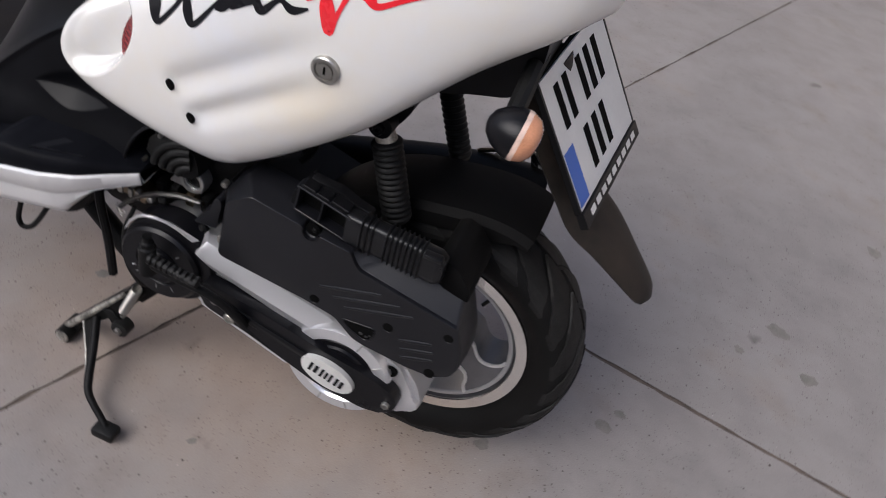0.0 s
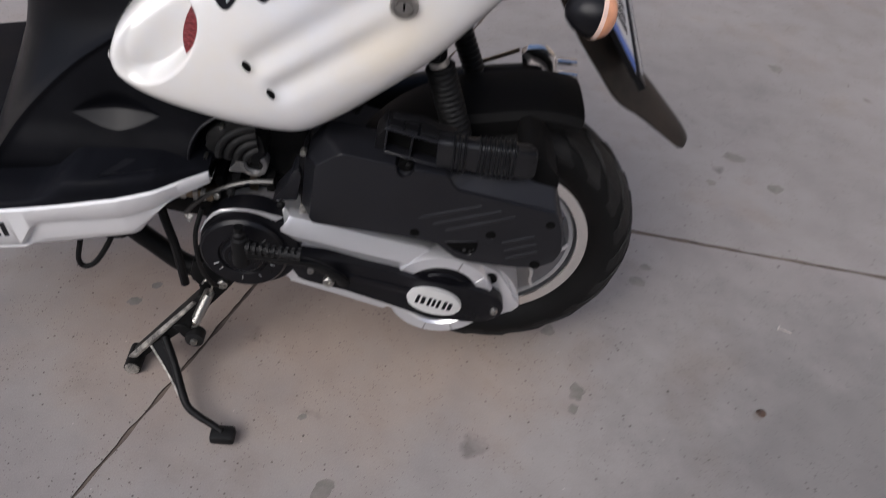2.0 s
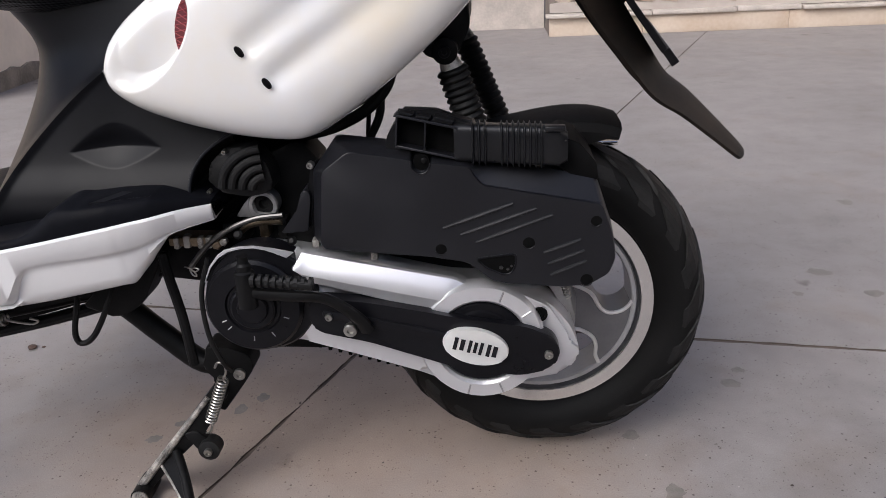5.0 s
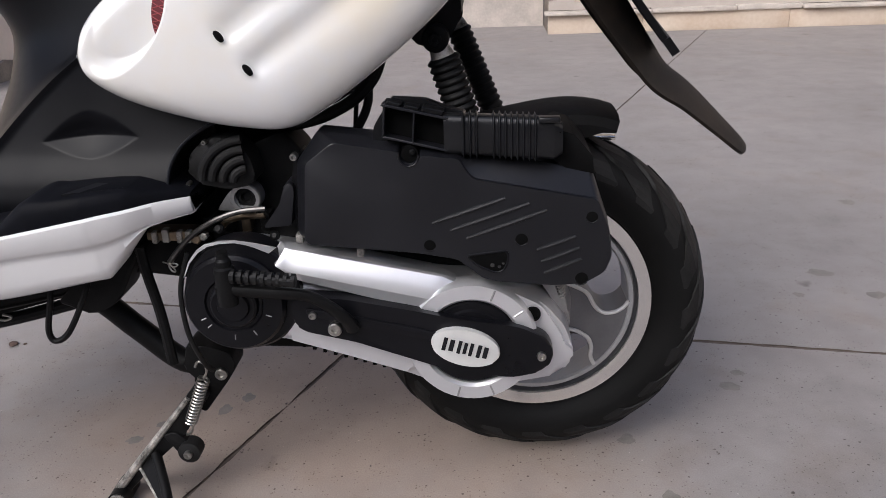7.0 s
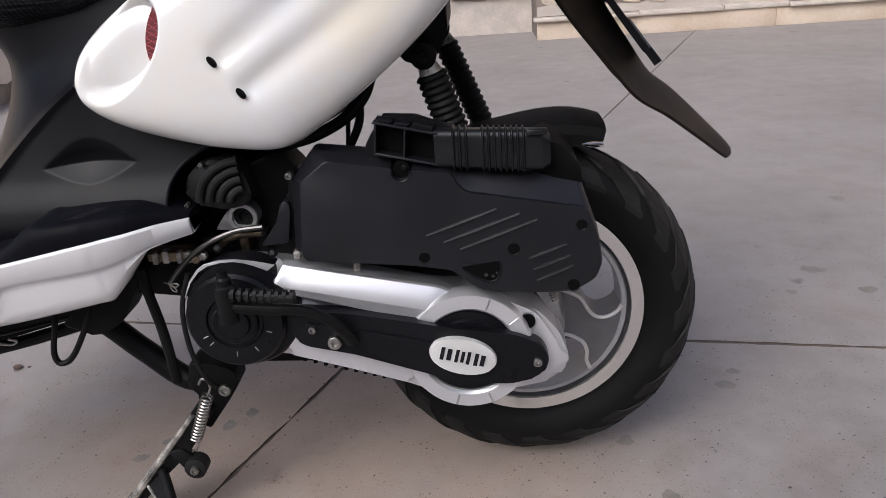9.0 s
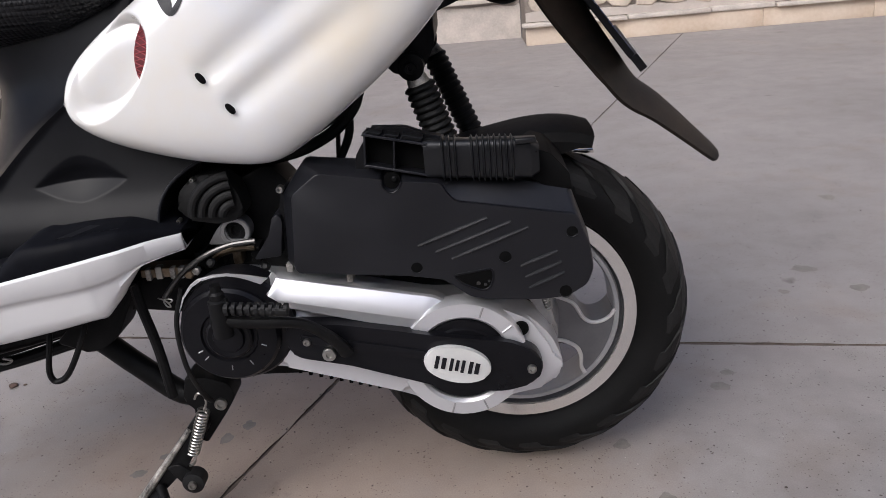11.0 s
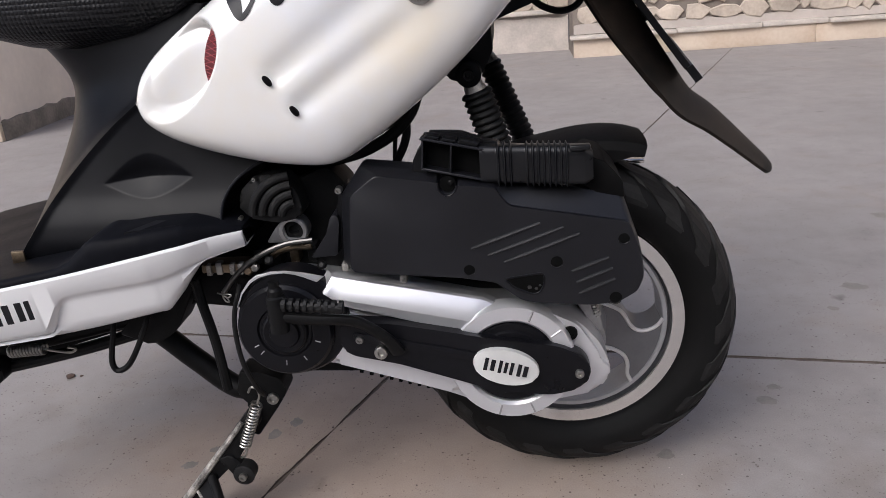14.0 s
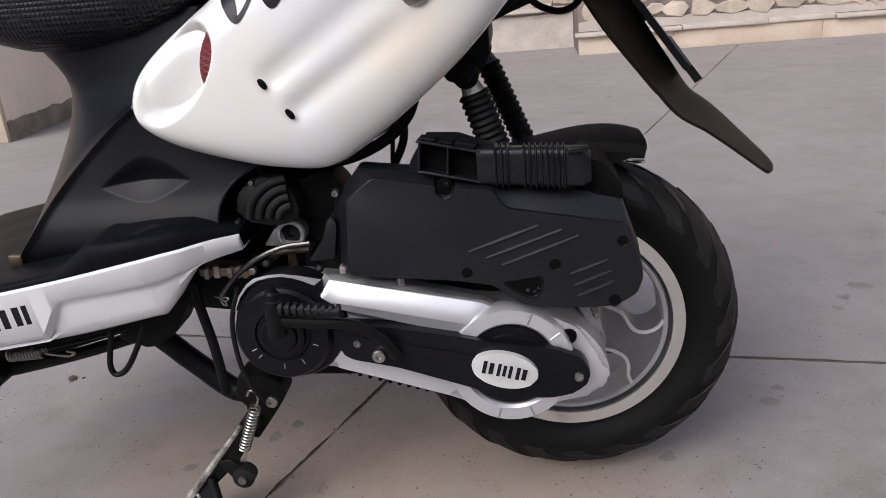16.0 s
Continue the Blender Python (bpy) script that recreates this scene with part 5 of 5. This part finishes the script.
REAR_EDGE = [(0.40, -0.448), (0.45, -0.4455), (0.48, -0.4460), (0.50, -0.4436), (0.517, -0.4350), (0.531, -0.4215), (0.546, -0.3970), (0.56, -0.365), (0.60, -0.33), (0.65, -0.30), (0.74, -0.2)]
bm = bmesh.new()
rings = []
for i in range(241):
    z = 0.445 + 0.295 * i / 240
    nx, cx, _, w = body_row(z)
    rx = float(catmull(z, REAR_EDGE)[0])
    ring = []
    for q in range(201):
        t = q / 200
        # along the left side to the crease, round the nose, and back along the right side
        if t < 0.36:
            x, y = rx + (cx - rx) * (t / 0.36), -w
        elif t > 0.64:
            x, y = rx + (cx - rx) * ((1 - t) / 0.36), w
        else:
            k = (t - 0.5) / 0.14
            a = 1 - abs(k)
            x, y = cx + (nx - cx) * (1 - (1 - a) ** 1.6), math.copysign(w * (1 - a) ** 0.62, k)
        if y < -0.1:
            # the pressed, eye-shaped hollow
            u = (x + 0.538) / 0.057
            v = (z - 0.5335 - (x + 0.538) * 0.03) / (0.0215 * max(0.02, 1 - abs(u) ** 1.6)) if abs(u) < 1 else 3
            if -1 < v < 1.6:
                f = (v + 1) / 1.1 if v < 0.1 else 1 - smoothstep(0.1, 1.6, v)
                y += 0.0100 * max(0.0, f) * (1 - abs(u) ** 1.6)
        if y < 0:
            # a raised ridge along the crease
            y -= 0.0035 * math.exp(-((x - cx) / 0.007) ** 2)
        ring.append(bm.verts.new((x, y, z)))
    rings.append(ring)
bridge(bm, rings)
body = part("seat_body", bm, BODY, scooter, "black plastic body under the seat", angle=60)
edge_line = [(float(catmull(z, REAR_EDGE)[0]), -float(body_row(z)[3]) - 0.0005, z) for z in (0.462, 0.475, 0.49, 0.503, 0.515, 0.525, 0.535, 0.545, 0.553)]
part("panel_edge", tube(edge_line, 0.0022, 8, 3), SATIN, body, "thin raised panel edge")

EDGE = [  # x, y, z of the upper edge and z of the foot of the side skirt, from the front to its rear corner
    (0.0, -1.02, -0.262, 0.378, 0.307), (0.25, -0.80, -0.262, 0.419, 0.339), (0.45, -0.637, -0.2615, 0.4455, 0.361), (0.58, -0.531, -0.2540, 0.4638, 0.379), (0.62, -0.516, -0.2505, 0.4660, 0.3815),
    (0.67, -0.502, -0.2465, 0.4680, 0.3985), (0.73, -0.482, -0.2390, 0.4700, 0.4230), (0.80, -0.467, -0.2290, 0.4712, 0.4390), (0.90, -0.449, -0.2135, 0.4715, 0.4445), (1.0, -0.4205, -0.187, 0.4690, 0.4465)]

# footboard: one shell across, with a raised rim along its edge
bm = bmesh.new()
rings = []
for i in range(161):
    t = i / 160
    x, y, zt, zb = (float(q) for q in catmull(t, EDGE))
    rim = lerp_table(x, [(-1.03, 0.009), (-0.632, 0.009), (-0.616, 0.013), (-0.602, 0.023), (-0.590, 0.031), (-0.578, 0.0325), (-0.564, 0.029), (-0.528, 0.026), (-0.479, 0.021), (-0.44, 0.010), (-0.418, 0.004)])[0]
    half = [(y + 0.012, zt - 0.020), (y + 0.002, zt - 0.002), (y + 0.003, zt + rim * 0.5), (y + 0.006, zt + rim * 0.86), (y + 0.011, zt + rim), (y + 0.05, zt + rim + 0.001), (y * 0.4, zt + rim + 0.002)]
    ring = [bm.verts.new((x, a, b)) for a, b in half] + [bm.verts.new((x, -a, b)) for a, b in half[::-1]]
    rings.append(ring)
bridge(bm, rings)
floor = part("footboard", bm, MAT, scooter, "black plastic footboard with a raised rim", angle=50)
bm = bmesh.new()
pad_rows = [[bm.verts.new((x, y, z + h)) for x, y, z in ((-0.545, -0.240, 0.4885), (-0.520, -0.203, 0.4905), (-0.462, -0.198, 0.4850), (-0.482, -0.222, 0.4895))] for h in (0.0, 0.0028)]
bridge(bm, pad_rows)
part("grip_pad", bm, CASE_BLACK, floor, "raised plastic grip pad", smooth=False)
part("floor_hook", box((-0.726, -0.192, 0.436), (-0.708, -0.186, 0.458), 0.002), BRASS, floor)


def trim(sign):
    bm = bmesh.new()
    rings = []
    for i in range(201):
        x, y, zt, zb = (float(q) for q in catmull(i / 200, EDGE))
        h = zt - zb
        pinch = 0.31 * h
        # the crease under the upper band dips away towards the front
        fold = min(0.030 + 0.006 * smoothstep(-0.62, -0.52, x) - 0.010 * smoothstep(-0.510, -0.455, x) + 0.056 * (1 - smoothstep(-0.678, -0.628, x)), h * (0.9 if x < -0.6 else 0.94))
        low = h - fold
        rows = [(y + 0.030, zt - 0.003), (y + 0.002, zt), (y - 0.0015, zt - 0.003), (y + pinch * fold / h * 0.35, zt - fold * 0.88), (y + pinch * fold / h * 0.8, zt - fold), (y + pinch * fold / h + 0.0012, zt - fold - low * 0.06),
                (y + pinch * fold / h + 0.0022, zt - fold - low * 0.16), (y + pinch * 0.72, zb + low * 0.35), (y + pinch * 0.96, zb + 0.004), (y + pinch + 0.005, zb), (y + pinch + 0.05, zb + 0.004)]
        rings.append([bm.verts.new((x, -sign * a, b)) for a, b in rows])
    bridge(bm, rings)
    return part("side_trim", bm, TRIM_WHITE, scooter, "white plastic side skirt below the footboard", angle=50)


skirt = trim(-1)
for x, half in ((-0.676, 0.0035), (-0.688, 0.0045), (-0.705, 0.0045), (-0.720, 0.0045), (-0.737, 0.0045), (-0.752, 0.0045)):
    bm = bmesh.new()
    z = 0.403 + 0.17 * (x + 0.682)
    prism([(x - half, z - 0.014), (x + half, z - 0.013), (x + half, z + 0.014), (x - half, z + 0.013)], 0.0, 0.0012, 0, bm=bm)
    for v in bm.verts:
        v.co.y += -0.2655 + 0.17 * (0.449 + (v.co.x + 0.637) * 0.184 - v.co.z)
    part("skirt_mark", bm, INK, skirt, "black bar mark", smooth=False)

bm = bmesh.new()
rings = []
for i in range(41):
    t = i / 40
    x = -0.98 + 0.88 * t
    low = lerp_table(x, [(-0.98, 0.730), (-0.80, 0.722), (-0.69, 0.692), (-0.62, 0.686), (-0.54, 0.693), (-0.47, 0.716), (-0.40, 0.762), (-0.28, 0.83), (-0.10, 0.91)])[0]
    high = lerp_table(x, [(-0.98, 0.80), (-0.80, 0.83), (-0.6, 0.845), (-0.45, 0.86), (-0.3, 0.93), (-0.10, 0.98)])[0]
    wide = lerp_table(x, [(-0.98, 0.07), (-0.85, 0.115), (-0.65, 0.152), (-0.5, 0.165), (-0.3, 0.165), (-0.1, 0.13)])[0]
    mid, h = (low + high) / 2, (high - low) / 2
    ring = []
    for q in range(36):
        a = 2 * math.pi * q / 36
        c, s = math.cos(a), math.sin(a)
        ring.append(bm.verts.new((x, wide * math.copysign(abs(c) ** 0.7, c), mid + h * math.copysign(abs(s) ** 0.7, s))))
    rings.append(ring)
bridge(bm, rings)
part("seat", bm, SEAT, scooter, "black dimpled vinyl seat", angle=60)

# ---- frame, stands and cables ----
part("frame_tube", tube([(-0.70, -0.085, 0.318), (-0.62, -0.085, 0.298), (-0.56, -0.085, 0.244), (-0.50, -0.09, 0.196), (-0.455, -0.09, 0.205)], 0.0165, 14, 6), IRON, scooter, "black frame tube")
part("frame_rail", tube([(-1.02, -0.12, 0.262), (-0.82, -0.12, 0.290), (-0.60, -0.12, 0.336), (-0.47, -0.11, 0.380)], 0.014, 12, 5), IRON, scooter, "black lower frame rail")
part("frame_gusset", prism(rounded([(-0.55, 0.375), (-0.50, 0.415), (-0.42, 0.40), (-0.43, 0.335), (-0.52, 0.350)], 0.01, 3), -0.13, -0.07, 0.004), IRON, scooter)
part("frame_plate", prism(rounded([(-0.63, 0.318), (-0.60, 0.345), (-0.53, 0.40), (-0.50, 0.40), (-0.545, 0.32), (-0.58, 0.30)], 0.01, 3), -0.155, -0.10, 0.004), IRON, scooter)
part("frame_rod", tube([(-0.4985, -0.172, 0.400), (-0.4946, -0.175, 0.3711), (-0.4855, -0.175, 0.3114), (-0.4806, -0.175, 0.2402)], 0.0068, 10, 4), IRON, scooter)
part("brake_cable", tube([(-0.440, -0.172, 0.392), (-0.453, -0.180, 0.345), (-0.453, -0.178, 0.285), (-0.444, -0.165, 0.235), (-0.440, -0.150, 0.215)], 0.0035, 8, 8), RUBBER, scooter, "black brake cable")
part("stand_lug", prism(rounded([(-0.4900, 0.2050), (-0.4815, 0.2403), (-0.4500, 0.2370), (-0.4214, 0.2254), (-0.4171, 0.2040), (-0.4308, 0.1838), (-0.4680, 0.1340), (-0.4762, 0.1376), (-0.4725, 0.1850)], 0.006, 3), -0.126, -0.085, 0.003), IRON, scooter, "black stand lug")
stand = part("parking_stand", prism(rounded([(-0.4717, 0.1880), (-0.6047, 0.0250), (-0.6060, 0.0120), (-0.5980, 0.0060), (-0.5438, 0.0660), (-0.4948, 0.1123), (-0.4560, 0.1680), (-0.4600, 0.1860)], 0.005, 3), -0.150, -0.130, 0.003), IRON, scooter, "black steel parking stand with scraped paint")
part("stand_heel", tube([(-0.599, -0.168, 0.0145), (-0.599, -0.122, 0.0145)], 0.0145, 14, 1), IRON, stand)
part("heel_cap", lathe([(0.001, 0.0125), (-0.002, 0.0120), (-0.004, 0.0080), (-0.004, 0)], (-0.599, -0.168, 0.0145), n=18), SCRAPED, stand, "bare metal end of the heel")
part("scraped_edge", tube([(-0.6025, -0.1505, 0.0235), (-0.5450, -0.1505, 0.0935), (-0.4800, -0.1505, 0.1725)], [0.0062, 0.0056, 0.0036], 8, 4), SCRAPED, stand, "bare scraped steel edge")
bolt("stand_bolt", -0.4377, -0.127, 0.1965, 0.0085, STEEL, stand, "bright pivot bolt")
bm = bmesh.new()
web = [(-0.5640, -0.152, 0.0610), (-0.5383, -0.152, 0.0850), (-0.4930, -0.232, 0.0410), (-0.5015, -0.232, 0.0335)]
bridge(bm, [[bm.verts.new((x + k * 0.002, y + k * 0.001, z - k * 0.003)) for x, y, z in web] for k in (0, 1)])
part("stand_web", bm, IRON, stand, "flat black web of the foot lever", smooth=False)
part("web_edge", tube([(-0.5640, -0.153, 0.0600), (-0.5300, -0.193, 0.0465), (-0.5010, -0.232, 0.0330)], [0.0026, 0.0022, 0.0026], 8, 3), SCRAPED, stand, "scraped edge of the web")
part("stand_tang", tube([(-0.5383, -0.152, 0.0830), (-0.5150, -0.192, 0.0620), (-0.4955, -0.232, 0.0385), (-0.4830, -0.250, 0.0275), (-0.4620, -0.265, 0.0250), (-0.4420, -0.277, 0.0255), (-0.4190, -0.291, 0.0240)], [0.0072, 0.0068, 0.0072, 0.0064, 0.0060, 0.0058, 0.0058], 12, 6), IRON, stand, "bent foot lever of the stand")
part("tang_foot", box((-0.4390, -0.306, 0.0080), (-0.4000, -0.278, 0.0270), 0.005), RUBBER, stand, "black rubber foot pad")
part("stand_roller", lathe([(-0.012, 0.010), (-0.010, 0.0155), (0.010, 0.0155), (0.012, 0.010)], (-0.487, -0.152, 0.092), n=24), RUBBER, stand, "black rubber stop roller")
bolt("roller_bolt", -0.487, -0.164, 0.092, 0.006, STEEL, stand, "bright bolt")
part("roller_arm", prism(rounded([(-0.525, 0.115), (-0.505, 0.12), (-0.48, 0.098), (-0.487, 0.08), (-0.505, 0.088)], 0.005, 3), -0.154, -0.141, 0.002), IRON, stand)
part("return_spring", coil((-0.4510, -0.158, 0.2065), (-0.4785, -0.158, 0.1400), 0.0074, 0.0016, 14), STEEL, stand, "zinc coil spring")
part("spring_hook", tube([(-0.4510, -0.158, 0.2065), (-0.4460, -0.158, 0.2180), (-0.4475, -0.158, 0.2290), (-0.4555, -0.158, 0.2320), (-0.4605, -0.158, 0.2240)], 0.0017, 6, 5), STEEL, stand)
part("spring_hook", tube([(-0.4785, -0.158, 0.1400), (-0.4775, -0.158, 0.1300), (-0.4830, -0.156, 0.1200), (-0.4900, -0.152, 0.1150)], 0.0017, 6, 5), STEEL, stand)

side_stand = part("side_stand", tube([(-1.0, -0.13, 0.235), (-0.83, -0.135, 0.262), (-0.70, -0.135, 0.288), (-0.60, -0.13, 0.312)], 0.009, 10, 4), IRON, scooter, "folded black side stand with a spring")
part("stand_spring", coil((-0.794, -0.150, 0.296), (-0.742, -0.150, 0.299), 0.0075, 0.0017, 11), STEEL, side_stand, "zinc coil spring")
part("spring_link", tube([(-0.742, -0.150, 0.298), (-0.722, -0.150, 0.294), (-0.705, -0.150, 0.292), (-0.697, -0.150, 0.297), (-0.708, -0.150, 0.300)], 0.0018, 6, 5), STEEL, side_stand)
part("stand_hinge", lathe([(-0.02, 0.010), (-0.018, 0.016), (0.012, 0.016), (0.014, 0.010)], (-0.82, -0.145, 0.268), n=20), IRON, side_stand)
bolt("hinge_bolt", -0.82, -0.166, 0.268, 0.008, STEEL, side_stand, "bright hinge bolt")
part("stand_toe", tube([(-0.6073, -0.19, 0.374), (-0.6093, -0.2, 0.344), (-0.6201, -0.2, 0.3027), (-0.6142, -0.2, 0.2874), (-0.5949, -0.2, 0.2993), (-0.5663, -0.2, 0.3471), (-0.5583, -0.19, 0.3771)], 0.0040, 8, 7), IRON, side_stand, "black wire loop of the stand")

# plate added to keep this gap dark where bright ground showed through
part("dark_filler_plate", prism(rounded([(-1.03, 0.222), (-0.83, 0.256), (-0.62, 0.312), (-0.60, 0.345), (-0.82, 0.305), (-1.03, 0.275)], 0.008, 3), -0.112, -0.098, 0.002), IRON, scooter, "black plate added to fill the gap between the frame tubes")

# cables, frame parts and an added dark filler block in the gap under the cowl
part("gap_filler", prism(rounded([(-0.42, 0.52), (-0.40, 0.60), (-0.25, 0.66), (-0.195, 0.655), (-0.204, 0.606), (-0.226, 0.572), (-0.262, 0.551), (-0.31, 0.538), (-0.35, 0.50)], 0.012, 3), -0.085, 0.05, 0.01), DARK, scooter, "plain dark block added to fill the gap under the cowl")
part("wiring_loop", tube([(-0.188, -0.095, 0.640), (-0.199, -0.095, 0.606), (-0.2095, -0.095, 0.5835), (-0.2316, -0.095, 0.5610), (-0.2595, -0.095, 0.5450), (-0.289, -0.095, 0.5345), (-0.333, -0.095, 0.5270)], 0.0078, 10, 6), RUBBER, scooter, "black wiring loom")
part("wiring_loop", tube([(-0.222, -0.085, 0.600), (-0.2285, -0.085, 0.575), (-0.2330, -0.085, 0.548), (-0.2360, -0.085, 0.518)], 0.0030, 8, 6), RUBBER, scooter, "thin black cable")
part("gap_hose", tube([(-0.208, -0.09, 0.600), (-0.2145, -0.09, 0.580), (-0.2165, -0.09, 0.558), (-0.2225, -0.09, 0.540), (-0.2350, -0.09, 0.518)], 0.0055, 10, 6), RUBBER, scooter, "black rubber hose")
part("hose_clip", tube([(-0.238, -0.093, 0.572), (-0.214, -0.093, 0.576)], 0.0030, 8, 1), IRON, scooter)
part("wiring_loop", tube([(-0.060, 0.0, 0.725), (-0.045, 0.0, 0.706), (-0.029, 0.0, 0.695), (-0.007, 0.0, 0.6895), (0.014, 0.0, 0.6985), (0.028, 0.0, 0.728)], 0.0045, 8, 6), RUBBER, scooter, "black winker wire")
part("engine_hanger", prism(rounded([(-0.37, 0.42), (-0.39, 0.50), (-0.32, 0.53), (-0.295, 0.50), (-0.30, 0.42)], 0.01, 3), -0.12, -0.06, 0.004), DARK, scooter, "dark engine hanger")

# silencer guard on the far side
silencer = part("silencer_guard", tube([(-0.0586, 0.235, 0.4208), (-0.0492, 0.235, 0.4262), (-0.0112, 0.235, 0.4434), (0.0242, 0.235, 0.4601)], 0.0075, 10, 6, flat=0.5), BRASS, scooter, "tarnished bracket of the silencer")
part("guard_end", prism(rounded([(0.0269, 0.4560), (0.0381, 0.4670), (0.0672, 0.4709), (0.0879, 0.4553), (0.0986, 0.4190), (0.0832, 0.4198), (0.0719, 0.4324), (0.0527, 0.4384), (0.0336, 0.4320)], 0.004, 3), 0.227, 0.243, 0.003), LIP, silencer, "bright chromed end piece")
part("chrome_tip", box((0.0931, 0.227, 0.4404), (0.1286, 0.243, 0.4479), 0.002), LIP, silencer, "bright chromed tip")
part("chrome_tip", box((0.0994, 0.227, 0.4159), (0.1345, 0.243, 0.4234), 0.002), LIP, silencer, "bright chromed tip")
part("silencer_body", tube([(-0.30, 0.185, 0.34), (-0.10, 0.215, 0.375), (0.07, 0.235, 0.392)], [0.03, 0.042, 0.042], 20, 4), IRON, silencer, "black silencer can")

# brake arm and its return spring beside the drum
brake = part("brake_arm", prism(rounded([(-0.02, 0.348), (0.0, 0.352), (0.02, 0.325), (0.028, 0.290), (0.014, 0.285), (0.004, 0.312)], 0.006, 3), -0.135, -0.125, 0.002), CAST, scooter, "cast brake arm")
part("brake_spring", coil((0.012, -0.140, 0.338), (0.020, -0.138, 0.312), 0.0045, 0.001, 7), STEEL, brake)
bolt("brake_bolt", 0.012, -0.136, 0.346, 0.006, STEEL, brake)
part("brake_collar", lathe([(0, 0.016), (-0.02, 0.016), (-0.024, 0.012), (-0.024, 0)], (0.030, -0.120, 0.352), n=20), PLATE, brake, "pale round bush")
